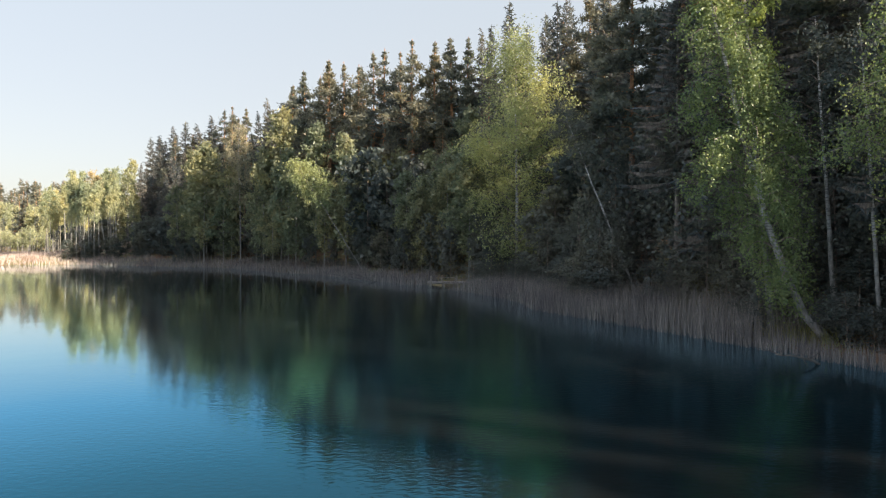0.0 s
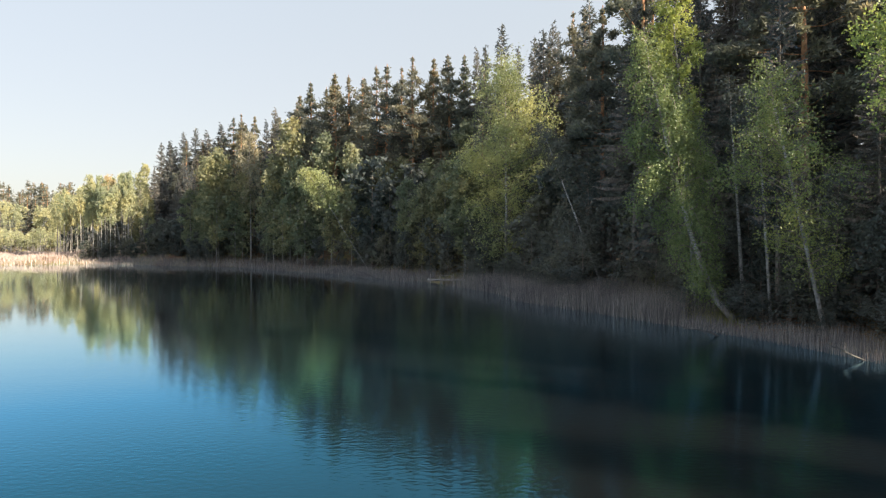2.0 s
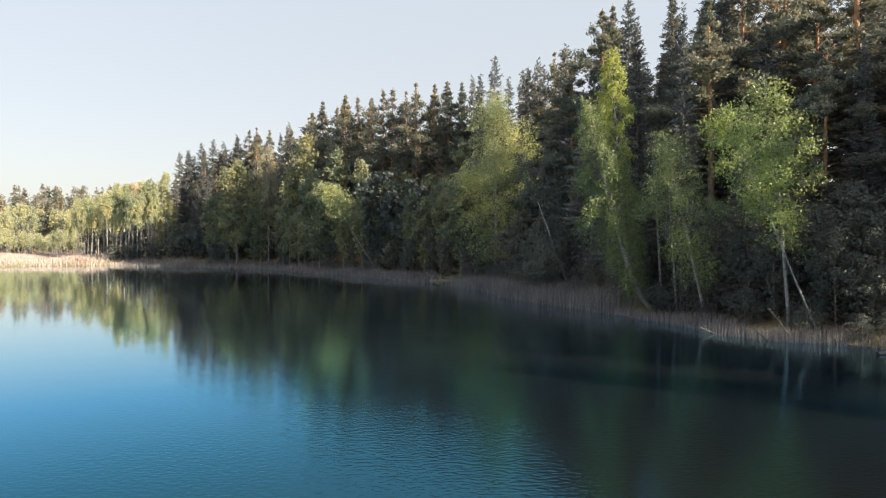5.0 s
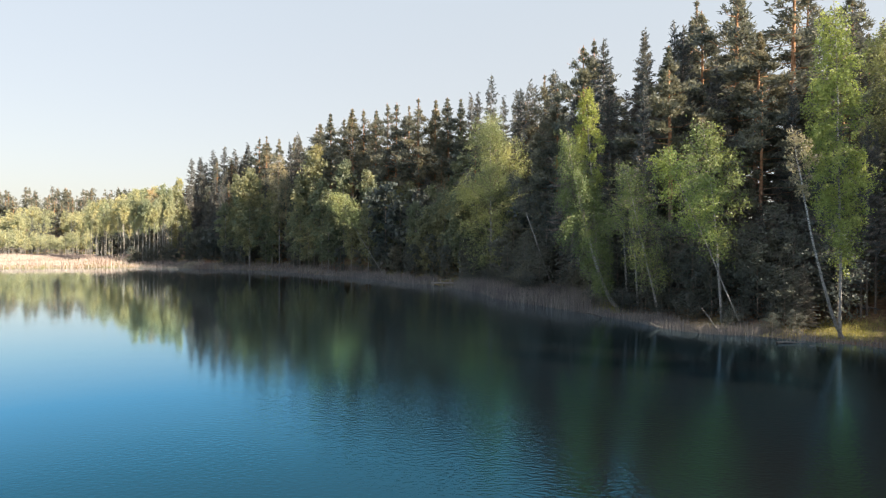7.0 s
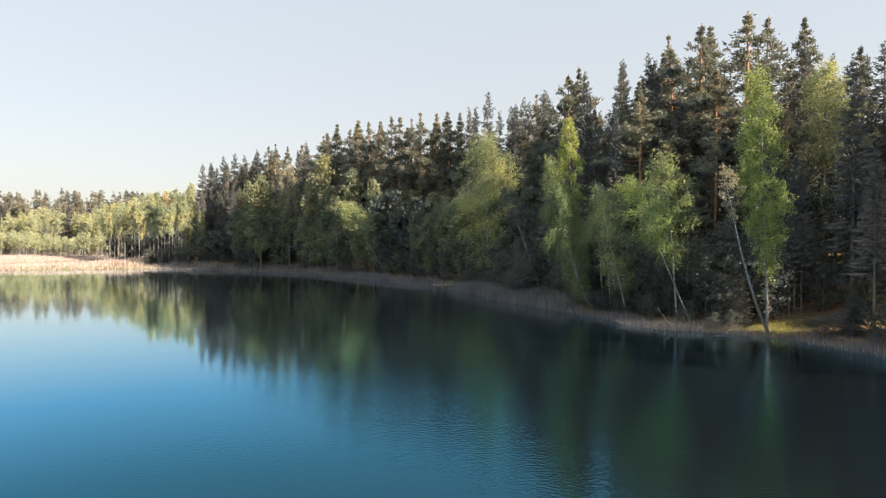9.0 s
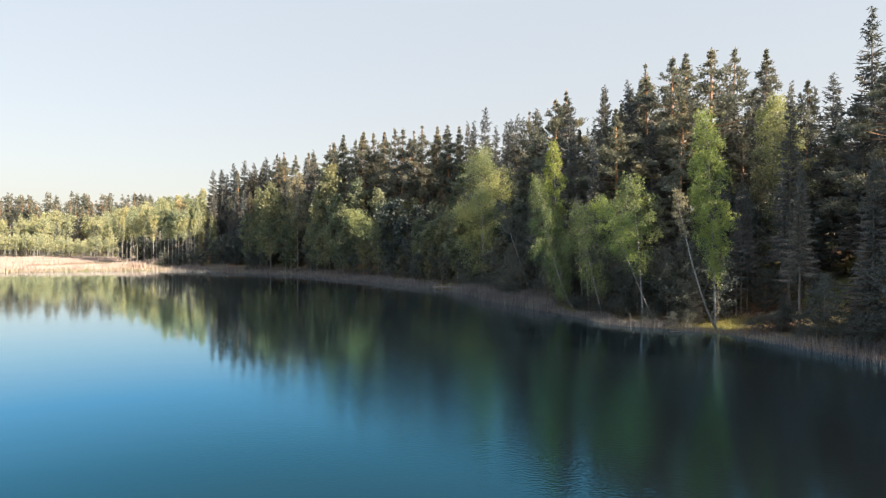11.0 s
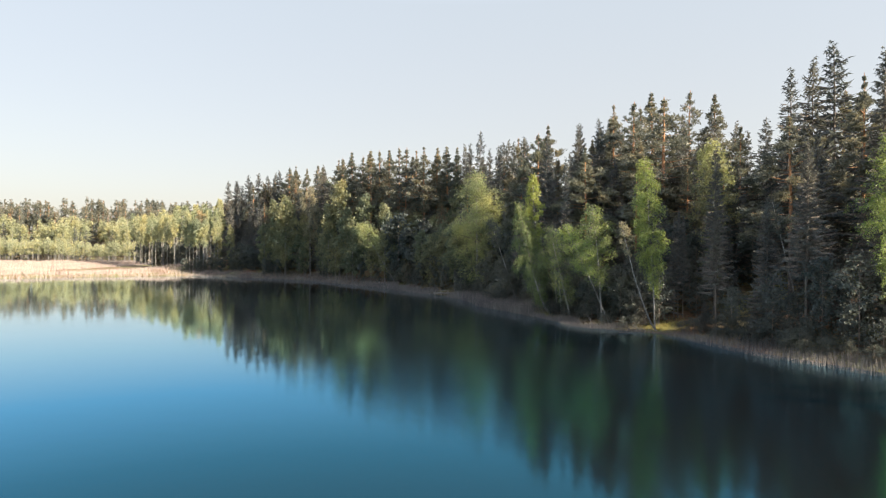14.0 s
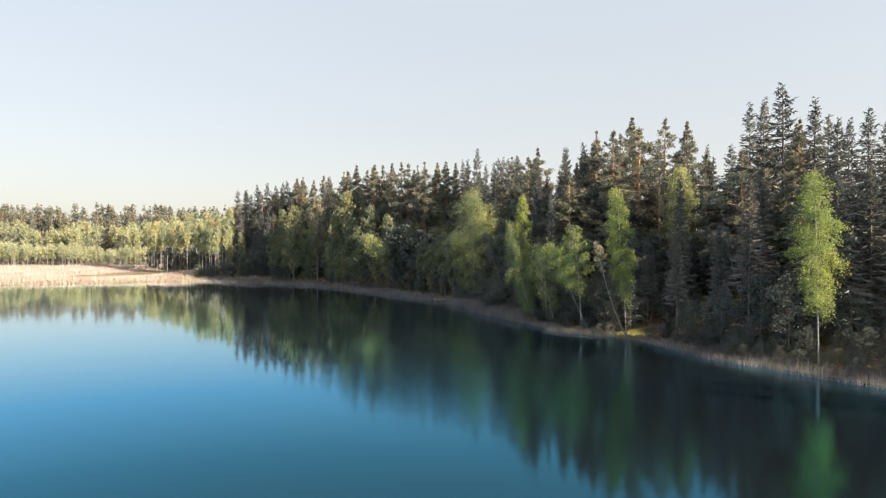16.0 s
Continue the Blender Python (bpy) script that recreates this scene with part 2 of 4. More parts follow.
def shore_distance(x, y):
    """Distance from the shore line, positive on land."""
    x, y = np.atleast_1d(np.asarray(x, float)), np.atleast_1d(np.asarray(y, float))
    best = np.full(x.shape, 1e9)
    for (ax, ay), (bx, by) in zip(SHORE[:-1], SHORE[1:]):
        dx, dy = bx - ax, by - ay
        k = np.clip(((x - ax) * dx + (y - ay) * dy) / (dx * dx + dy * dy), 0, 1)
        best = np.minimum(best, np.hypot(x - ax - k * dx, y - ay - k * dy))
    inside = np.zeros(x.shape, bool)
    for (ax, ay), (bx, by) in zip(LAKE, np.roll(LAKE, -1, axis=0)):
        cross = (ay > y) != (by > y)
        with np.errstate(divide="ignore", invalid="ignore"):
            inside ^= cross & (x < (bx - ax) * (y - ay) / (by - ay) + ax)
    return np.where(inside, -best, best)


def smooth(a, b, v):
    k = np.clip((v - a) / (b - a), 0, 1)
    return k * k * (3 - 2 * k)


def wobble(x, y):
    return (np.sin(x * 0.31 + 1.3 * np.sin(y * 0.17)) * np.cos(y * 0.27 + 0.9 * np.sin(x * 0.13)) * 0.6
            + np.sin(x * 0.93 + y * 0.71) * np.cos(y * 1.07 - x * 0.4) * 0.25)


def height(x, y):
    x, y = np.atleast_1d(np.asarray(x, float)), np.atleast_1d(np.asarray(y, float))
    d = shore_distance(x, y)
    hill = smooth(-115, -45, x) * (1 - 0.55 * smooth(-12, -40, y))
    low = np.where(d < 0, np.maximum(-2.5, -0.30 + 0.16 * d), -0.30 + 0.16 * np.minimum(d, 6))
    land = hill * (8.5 * smooth(4, 32, d) + 2.5 * smooth(30, 90, d))
    back = 16.0 * smooth(265, 350, y) * (1 - smooth(-60, 60, x)) * smooth(-900, -500, x)
    far = 6.0 * smooth(150, 500, np.hypot(x, y) - 250) * (d > 0)
    return low + land + back + far + np.where(d > 4, wobble(x, y) * 0.35 * smooth(4, 9, d), 0)


def ground_z(x, y):
    return float(height(x, y)[0])


# ---- mesh helpers ----
def mesh_of(name, verts, faces, materials, mats=None, smooth_faces=False):
    """A mesh from arrays: verts (n, 3) and faces as arrays of equal length rows."""
    me = bpy.data.meshes.new(name)
    counts = np.concatenate([np.full(len(f), f.shape[1], np.int32) for f in faces])
    loops = np.concatenate([f.reshape(-1) for f in faces]).astype(np.int32)
    me.vertices.add(len(verts))
    me.vertices.foreach_set("co", np.asarray(verts, np.float32).reshape(-1))
    me.loops.add(len(loops))
    me.loops.foreach_set("vertex_index", loops)
    me.polygons.add(len(counts))
    me.polygons.foreach_set("loop_start", np.concatenate([[0], np.cumsum(counts)[:-1]]).astype(np.int32))
    me.polygons.foreach_set("loop_total", counts)
    for m in materials:
        me.materials.append(m)
    if mats is not None:
        me.polygons.foreach_set("material_index", np.asarray(mats, np.int32))
    if smooth_faces:
        me.polygons.foreach_set("use_smooth", np.ones(len(counts), bool))
    me.update(calc_edges=True)
    return me


def tube(points, radii, sides=6):
    """A closed-ended tapering tube: verts, quads."""
    p = np.asarray(points, float)
    r = np.asarray(radii, float)
    t = np.gradient(p, axis=0)
    t /= np.linalg.norm(t, axis=1)[:, None] + 1e-9
    ref = np.where(np.abs(t[:, 2:3]) > 0.9, np.array([[1.0, 0, 0]]), np.array([[0, 0, 1.0]]))
    u = np.cross(t, ref)
    u /= np.linalg.norm(u, axis=1)[:, None] + 1e-9
    w = np.cross(t, u)
    a = np.arange(sides) * 2 * np.pi / sides
    v = p[:, None] + r[:, None, None] * (u[:, None] * np.cos(a)[None, :, None] + w[:, None] * np.sin(a)[None, :, None])
    i, j = np.meshgrid(np.arange(len(p) - 1), np.arange(sides), indexing="ij")
    k = (j + 1) % sides
    q = np.stack([i * sides + j, i * sides + k, (i + 1) * sides + k, (i + 1) * sides + j], -1).reshape(-1, 4)
    return v.reshape(-1, 3), q


def join(pieces):
    """Several (verts, faces) of the same face size into one."""
    vs, fs, n = [], [], 0
    for v, f in pieces:
        vs.append(v), fs.append(f + n)
        n += len(v)
    return np.concatenate(vs), np.concatenate(fs)


def unit(v):
    return v / (np.linalg.norm(v, axis=-1, keepdims=True) + 1e-9)


def blades(base, along, length, width, rng):
    """Slender triangles: from base in the direction along."""
    side = unit(np.cross(along, rng.normal(size=base.shape)))
    tip = base + along * length[:, None]
    v = np.stack([base + side * width[:, None] * 0.5, base - side * width[:, None] * 0.5, tip], 1)
    return v.reshape(-1, 3), np.arange(len(base) * 3).reshape(-1, 3)


def leaves(centre, size, rng, hang=0.35):
    """Rhombic leaves, turned at random and hanging a little."""
    u = rng.normal(size=centre.shape)
    u[:, 2] -= hang
    u = unit(u)
    w = unit(np.cross(u, rng.normal(size=centre.shape)))
    s = size[:, None]
    v = np.stack([centre - u * s * 0.5, centre + w * s * 0.33, centre + u * s * 0.5, centre - w * s * 0.33], 1)
    return v.reshape(-1, 3), np.arange(len(centre) * 4).reshape(-1, 4)


def part(name, data, parent, label=""):
    ob = new(name, data)
    ob.parent = parent
    return tagged(ob, label) if label else ob


# ---- trees ----
def trunk_path(h, rng, lean=(0, 0), bend=0.012, n=12, sweep=0.0):
    """Points up a trunk; lean is the sideways reach of the top, sweep above 0 starts flat and rises."""
    s = np.linspace(0, 1, n)
    k = s ** (1.0 - 0.45 * sweep)
    wob = np.cumsum(rng.normal(size=(n, 2)), axis=0) * bend * h * 0.25 * s[:, None]
    return np.stack([lean[0] * k + wob[:, 0], lean[1] * k + wob[:, 1], h * s], -1)


def along(path, t):
    k = np.clip(np.asarray(t) * (len(path) - 1), 0, len(path) - 1.001)
    i = k.astype(int)
    return path[i] + (path[i + 1] - path[i]) * (k - i)[..., None]


def birch_parts(h, spread, count, leaf, seed, lean=(0, 0), low=0.25, sweep=0.0, limbs=30, radius=None, weep=0.7, top_only=0.0, fine=True):
    rng = np.random.default_rng(seed)
    path = trunk_path(h, rng, lean, 0.012, 14, sweep)
    r0 = radius or 0.0085 * h + 0.03
    tv = tube(path, r0 * (1 - np.linspace(0, 1, 14)) ** 0.8 * np.concatenate([[1.35], np.ones(13)]) + 0.012, 8 if fine else 4)
    limb, tips = [], []
    for i in range(limbs):
        t = low + (0.97 - low) * (i + rng.random()) / limbs
        q = (t - low) / (1 - low)
        prof = (0.35 + 1.47 * q) if q < 0.35 else 0.87 * (1 - ((q - 0.35) / 0.65) ** 1.6) + 0.12
        ln = spread * prof * (0.7 + 0.5 * rng.random())
        az = i * 2.4 + rng.normal() * 0.5
        s = np.linspace(0, 1, 6)[:, None]
        out = np.array([math.cos(az), math.sin(az), 0.0])
        rise = ln * (0.75 + 0.5 * q)
        pts = along(path, np.array([t]))[0] + out * ln * s ** 0.9 + np.array([0, 0, 1.0]) * (rise * s - rise * weep * s ** 2.6) + rng.normal(size=(6, 3)) * 0.05 * ln * s
        limb.append(tube(pts, (0.25 * r0 * (1 - 0.55 * q)) * (1 - 0.9 * s[:, 0]) + 0.008, 4))
        tips.append(pts)
    tips = np.array(tips)
    ln = np.linalg.norm(tips[:, -1] - tips[:, 0], axis=1)
    full = (ln + 0.3) * (0.35 + rng.random(len(tips)))          # some limbs thick with leaves, some thin
    pick = rng.choice(len(tips), count, p=full / full.sum())
    k = 5 * np.clip(0.20 + 0.80 * rng.random(count) ** 0.75, 0, 0.999)
    i = k.astype(int)
    c = tips[pick, i] + (tips[pick, i + 1] - tips[pick, i]) * (k - i)[:, None]
    # branchlets round each stretch of limb, from which the leaves hang in strands
    tw = rng.integers(0, 12, count)
    own = np.random.default_rng(seed + 5)
    seeds = own.normal(size=(len(tips), 5, 12, 3)) * np.array([0.44, 0.44, 0.34]) * spread * 0.30
    strand = (0.15 + own.random((len(tips), 5, 12)) ** 1.6) * weep * spread * 0.55
    c = c + seeds[pick, i, tw]
    u = rng.random(count)
    c += rng.normal(size=(count, 3)) * 0.036 * spread * (1.3 - 0.7 * u[:, None])
    c[:, 2] -= u * strand[pick, i, tw]
    size = leaf * (0.6 + 0.8 * rng.random(count))
    if not fine:
        return tv, join(limb), blades(c, unit(rng.normal(size=c.shape)), size, size, rng)
    return tv, join(limb), leaves(c, size, rng)


def pine_parts(h, spread, puffs, seed, bare=0.52, lean=(0, 0), blade=0.42, per=22, taper=1.2):
    rng = np.random.default_rng(seed)
    path = trunk_path(h, rng, lean, 0.010)
    r0 = 0.0095 * h + 0.04
    tv = tube(path, r0 * (1 - 0.9 * np.linspace(0, 1, 12) ** 1.2) * np.concatenate([[1.3], np.ones(11)]) + 0.01, 8)
    n, limb, tips = 50, [], []
    for i in range(n):
        q = (i + rng.random()) / n
        t = bare + (0.985 - bare) * q
        ln = spread * ((0.60 + 0.9 * q) if q < 0.22 else 0.82 * (1 - (q - 0.22) / 0.78) ** taper + 0.02) * (0.22 + 1.05 * rng.random())
        az = i * 2.4 + rng.normal() * 0.6
        s = np.linspace(0, 1, 5)[:, None]
        out = np.array([math.cos(az), math.sin(az), 0.0])
        pts = along(path, np.array([t]))[0] + out * ln * s + np.array([0, 0, 1.0]) * ln * ((0.12 + 0.65 * q * q) * s ** 1.4 - 0.10 * (1 - q) * s) + rng.normal(size=(5, 3)) * 0.07 * ln * s
        limb.append(tube(pts, 0.19 * r0 * (1 - 0.5 * q) * (1 - 0.85 * s[:, 0]) + 0.010, 3))
        tips.append(pts)
    for _ in range(6):      # dead stubs below the crown
        az, t = rng.random() * 6.28, bare * (0.55 + 0.45 * rng.random())
        s = np.linspace(0, 1, 3)[:, None]
        b = along(path, np.array([t]))[0]
        limb.append(tube(b + np.array([math.cos(az), math.sin(az), -0.15]) * s * (0.5 + rng.random()), np.array([0.035, 0.025, 0.01]), 4))
    tips = np.array(tips)
    ln = np.linalg.norm(tips[:, -1] - tips[:, 0], axis=1)
    pick = rng.choice(n, puffs, p=(ln + 0.4) / (ln + 0.4).sum())
    k = 4 * np.clip(0.42 + 0.58 * rng.random(puffs) ** 0.6, 0, 0.999)
    i = k.astype(int)
    c = tips[pick, i] + (tips[pick, i + 1] - tips[pick, i]) * (k - i)[:, None]
    # side twigs in the plane of the bough, so that the crown lies in layers
    ahead = unit(tips[pick, -1] - tips[pick, 0])
    side = unit(np.cross(ahead, np.array([0, 0, 1.0]))) * rng.choice([-1.0, 1.0], puffs)[:, None]
    reach = (0.16 + 0.34 * rng.random(puffs)) * (0.5 + 0.5 * ln[pick]) * (1.1 - 0.12 * k)
    way = unit(side + ahead * (0.5 + 0.5 * rng.random((puffs, 1))) + np.array([0, 0, 0.18]))
    c = c + way * reach[:, None] * rng.random((puffs, 1)) ** 0.5 + rng.normal(size=(puffs, 3)) * np.array([0.22, 0.22, 0.20]) * np.clip(0.45 * ln[pick, None], 0.15, 1.2)
    slim = np.clip((1.0 - c[:, 2] / h) / 0.15, 0.10, 1.0)          # the crown ends in a point
    axis = along(path, np.clip(c[:, 2] / h, 0, 1))[:, :2]
    c[:, :2] = axis + (c[:, :2] - axis) * slim[:, None]
    m = puffs * per
    out = np.repeat(unit(way + ahead * 0.6 + np.array([0, 0, 0.55])), per, axis=0)
    slim = np.repeat(0.35 + 0.65 * slim, per)
    c = np.repeat(c, per, axis=0) + rng.normal(size=(m, 3)) * np.array([0.18, 0.18, 0.11]) * (blade / 0.3) * slim[:, None]
    d = unit(rng.normal(size=c.shape) * 0.75 + out)
    return tv, join(limb), blades(c, d, blade * slim * (0.6 + 0.8 * rng.random(m)), 0.42 * blade * (0.6 + 0.8 * rng.random(m)), rng)


def spruce_parts(h, spread, seed, whorl=0.55, twigs=9, low=0.10, ragged=0.25, size=1.0):
    rng = np.random.default_rng(seed)
    path = trunk_path(h, rng, (0, 0), 0.004)
    r0 = 0.0085 * h + 0.03
    tv = tube(path, r0 * (1 - 0.95 * np.linspace(0, 1, 12)) * np.concatenate([[1.3], np.ones(11)]) + 0.008, 7)
    limb, base, dirs, lens = [], [], [], []
    z, ring = low * h, 0
    while z < h * 0.985:
        t = z / h
        full = spread * (1 - t) ** 0.85 * (0.75 + 0.25 * smooth(0, 0.25, t)) + 0.12
        for j in range(6 if t < 0.85 else 5):
            az = ring * 1.1 + j * 2 * math.pi / 6 + rng.normal() * 0.25
            ln = full * (1 - ragged + 2 * ragged * rng.random()) * (0.45 if rng.random() < 0.10 else 1.0)
            s = np.linspace(0, 1, 4)[:, None]
            out = np.array([math.cos(az), math.sin(az), 0.0])
            droop = (0.50 + 0.15 * rng.normal()) * (1 - t) - 0.45 * (t > 0.82)
            pts = along(path, np.array([t]))[0] + out * ln * s + np.array([0, 0, 1.0]) * ln * (-droop * s + 0.28 * s ** 3) + np.array([0, 0, rng.normal() * 0.42])
            limb.append((pts[0], pts[2], pts[3]))
            m = max(3, int(twigs * (0.4 + 0.6 * ln / spread)))
            k = np.clip(0.12 + 0.88 * rng.random(m), 0, 0.999) * 3
            i = k.astype(int)
            c = pts[i] + (pts[i + 1] - pts[i]) * (k - i)[:, None]
            side = np.array([-out[1], out[0], 0.0]) * np.where(np.arange(m) % 2, 1, -1)[:, None]
            d = unit(out * 0.75 + side * (0.55 + 0.5 * rng.random((m, 1))) + np.array([0, 0, -0.55]) + rng.normal(size=(m, 3)) * 0.42)
            base.append(c), dirs.append(d), lens.append(np.full(m, 0.32 + 0.24 * ln) * (0.7 + 0.6 * rng.random(m)))
            base.append(pts[-2:-1]), dirs.append(unit(pts[-1:] - pts[-2:-1])), lens.append(np.array([0.5 * ln + 0.2]))
        z += whorl * (0.8 + 0.4 * rng.random()) * (1 - 0.45 * t)
        ring += 1
    lp = np.array(limb)
    th = np.array([[[0, 0, 0.03]]])
    lv = np.stack([lp[:, 0] - th[0], lp[:, 0] + th[0], lp[:, 1] + th[0] * 0.5, lp[:, 2]], 1).reshape(-1, 3)
    limb = [(lv, np.arange(len(lv)).reshape(-1, 4))]
    top = along(path, np.array([0.97]))
    base.append(top), dirs.append(np.array([[0, 0, 1.0]])), lens.append(np.array([0.05 * h]))
    c, d, ln = np.concatenate(base), np.concatenate(dirs), np.concatenate(lens)
    return tv, join(limb), blades(c, d, ln * size, (0.085 + 0.18 * ln) * size, rng)


def tree(name, pieces, bark, limb_mat, leaf_mat, label, category, group, crown_label=""):
    (tv, tf), (lv, lf), (cv, cf) = pieces
    root = tagged(new(name), label, category, group)
    wv, wf = join([(tv, tf), (lv, lf)])
    slots = np.concatenate([np.zeros(len(tf)), np.ones(len(lf))])
    part("trunk", mesh_of("trunk", wv, [wf], [bark, limb_mat], slots, smooth_faces=True), root)
    part("crown", mesh_of("crown", cv, [cf], [leaf_mat]), root, crown_label)
    return root


def place(proto, x, y, h, proto_h, turn, fat=1.0, sink=0.15):
    k = h / proto_h
    return copy_thing(proto, Matrix.Translation((x, y, ground_z(x, y) - sink)) @ Matrix.Rotation(turn, 4, "Z") @ Matrix.Diagonal((k * fat, k * fat, k, 1)))


# ---- ground and water ----
def spread_axis(a, b, step, end, grow=1.25):
    inner = list(np.arange(a, b + step / 2, step))
    s, v = step, inner[-1]
    right = []
    while v < end:
        s *= grow
        v += s
        right.append(v)
    s, v, left = step, inner[0], []
    while v > -end:
        s *= grow
        v -= s
        left.append(v)
    return np.array(left[::-1] + inner + right)


gx, gy = spread_axis(-130, 80, 1.6, 2500), spread_axis(-60, 200, 1.6, 2500)
GX, GY = np.meshgrid(gx, gy, indexing="ij")
GZ = height(GX.reshape(-1), GY.reshape(-1))
ni, nj = GX.shape
ii, jj = np.meshgrid(np.arange(ni - 1), np.arange(nj - 1), indexing="ij")
quads = np.stack([ii * nj + jj, (ii + 1) * nj + jj, (ii + 1) * nj + jj + 1, ii * nj + jj + 1], -1).reshape(-1, 4)
ground = new("ground", mesh_of("ground", np.stack([GX.reshape(-1), GY.reshape(-1), GZ], -1), [quads], [FLOOR], smooth_faces=True))
tagged(ground, "wooded lake bank of brown needles and moss", "ground", kind="structure")
wv = np.array([(-700, -700, 0), (400, -700, 0), (400, 400, 0), (-700, 400, 0)], float)
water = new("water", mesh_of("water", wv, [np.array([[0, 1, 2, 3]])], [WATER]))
tagged(water, "calm dark lake water with faint ripples", "water", kind="structure")

# ---- tree patterns, copied below ----
def patterns(make, name, h, bark, limb_mat, leaf_mat, label, category, group, count):
    return [(tree(name, make(i), bark, limb_mat, leaf_mat, label, category, group), h) for i in range(count)]


SPRUCE = ("spruce_tree", 26.0, SPRUCE_BARK, SPRUCE_BARK, SPRUCE_NEEDLE, "tall dark green spruce on the wooded bank", "spruce tree", "spruces on the bank")
PINE = ("pine_tree", 25.0, PINE_BARK, PINE_BARK, PINE_NEEDLE, "tall pine with bare reddish trunk on the bank", "pine tree", "pines on the bank")
BIRCH = ("birch_tree", 18.0, BIRCH_BARK, TWIG, BIRCH_LEAF, "birch with fresh spring leaves on the bank", "birch tree", "birches on the bank")
ALDER = ("alder_tree", 11.0, TWIG, TWIG, SHADED_LEAF, "small dark-leaved alder in the undergrowth", "alder tree", "alders on the bank")
NEAR = {"s": patterns(lambda i: spruce_parts(26, (3.9, 3.3, 4.3)[i], 10 + i, 0.40, 27, low=(0.08, 0.26, 0.36)[i], ragged=0.34, size=0.55), *SPRUCE, 3),
        "p": patterns(lambda i: pine_parts(25, (5.2, 5.8, 4.7)[i], 1050, 30 + i, (0.42, 0.34, 0.48)[i], blade=0.33, per=15, taper=(1.2, 0.8, 1.3)[i]), *PINE, 3),
        "b": patterns(lambda i: birch_parts(18, 3.0, 7000, 0.20, 50 + i, low=(0.2, 0.12, 0.28)[i], limbs=36, radius=0.10), *BIRCH, 2),
        "a": patterns(lambda i: birch_parts(11, 2.9, 2300, 0.27, 70 + i, low=0.05, limbs=30, weep=0.5, radius=0.07), *ALDER, 2)}
FAR = {"s": patterns(lambda i: spruce_parts(26, (4.5, 3.9)[i], 20 + i, 0.55, 11, ragged=0.36, size=0.9), *SPRUCE, 2),
       "p": patterns(lambda i: pine_parts(25, (4.9, 5.4, 4.4)[i], 520, 40 + i, (0.42, 0.34, 0.48)[i], blade=0.42, per=12, taper=(1.25, 1.0, 1.35)[i]), *PINE, 3),
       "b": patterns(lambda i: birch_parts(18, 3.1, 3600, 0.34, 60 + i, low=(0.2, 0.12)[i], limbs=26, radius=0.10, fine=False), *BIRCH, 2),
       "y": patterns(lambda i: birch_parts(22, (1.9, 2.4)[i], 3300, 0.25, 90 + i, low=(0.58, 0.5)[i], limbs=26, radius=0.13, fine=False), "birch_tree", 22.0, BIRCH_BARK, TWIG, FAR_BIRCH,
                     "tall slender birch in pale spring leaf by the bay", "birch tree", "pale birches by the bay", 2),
       "a": patterns(lambda i: birch_parts(11, 2.9, 1500, 0.40, 80 + i, low=0.05, limbs=14, weep=0.5, radius=0.07, fine=False), *ALDER, 1)}

# ---- the trees that stand out ----
rnd = random.Random(7)
TAKEN = []


SUN_GAPS = [((26.8, 10.8), 3.2, 80), ((9.5, 74.0), 2.5, 80), ((41, -22), 2.5, 60), ((37, -12.5), 3.4, 60), ((36.4, 21), 2.5, 30), ((24, 9.5), 2.6, 60),
            ((7, 58.5), 4.2, 40), ((-19, 77.5), 3.0, 14), ((-28, 92), 2.5, 10), ((-18, 85.5), 2.5, 10), ((-37, 140), 3.0, 12), ((-46, 120), 2.5, 12), ((14.5, 26), 2.0, 60),
            ((-28, 108), 2.5, 12), ((-20, 98), 2.5, 12), ((-33, 108), 2.5, 12), ((-47, 124), 2.5, 14), ((-25, 101), 2.5, 12)]


def in_gap(x, y):
    for (ax, ay), half, reach in SUN_GAPS:
        dx, dy = x - ax, y - ay
        f = dx * math.cos(radians(SUN_AZ)) + dy * math.sin(radians(SUN_AZ))
        s = abs(-dx * math.sin(radians(SUN_AZ)) + dy * math.cos(radians(SUN_AZ)))
        if 0 < f < reach and s < half:
            return True
    return False


def inland(x, y, least=4.5):
    """The same spot, or one further up the bank where the first would stand in the water."""
    for _ in range(20):
        d = float(shore_distance(x, y)[0])
        if d >= least:
            break
        gx = float(shore_distance(x + 0.5, y)[0]) - d
        gy = float(shore_distance(x, y + 0.5)[0]) - d
        k = math.hypot(gx, gy) + 1e-6
        x, y = x + gx / k * 0.5, y + gy / k * 0.5
    return x, y


def stand(kind, x, y, top, fat=1.0, which=None):
    """A tree of a kind at (x, y) whose top is at the height top."""
    protos = (FAR if y > 50 or float(shore_distance(x, y)[0]) > 17 or kind == "y" else NEAR)[kind]
    ob, ph = protos[rnd.randrange(len(protos)) if which is None else which]
    x, y = inland(x, y)
    h = top - ground_z(x, y) + (0.9 if kind == "p" else 0.35)
    TAKEN.append((x, y))
    return place(ob, x, y, h, ph, rnd.random() * 6.28, fat)


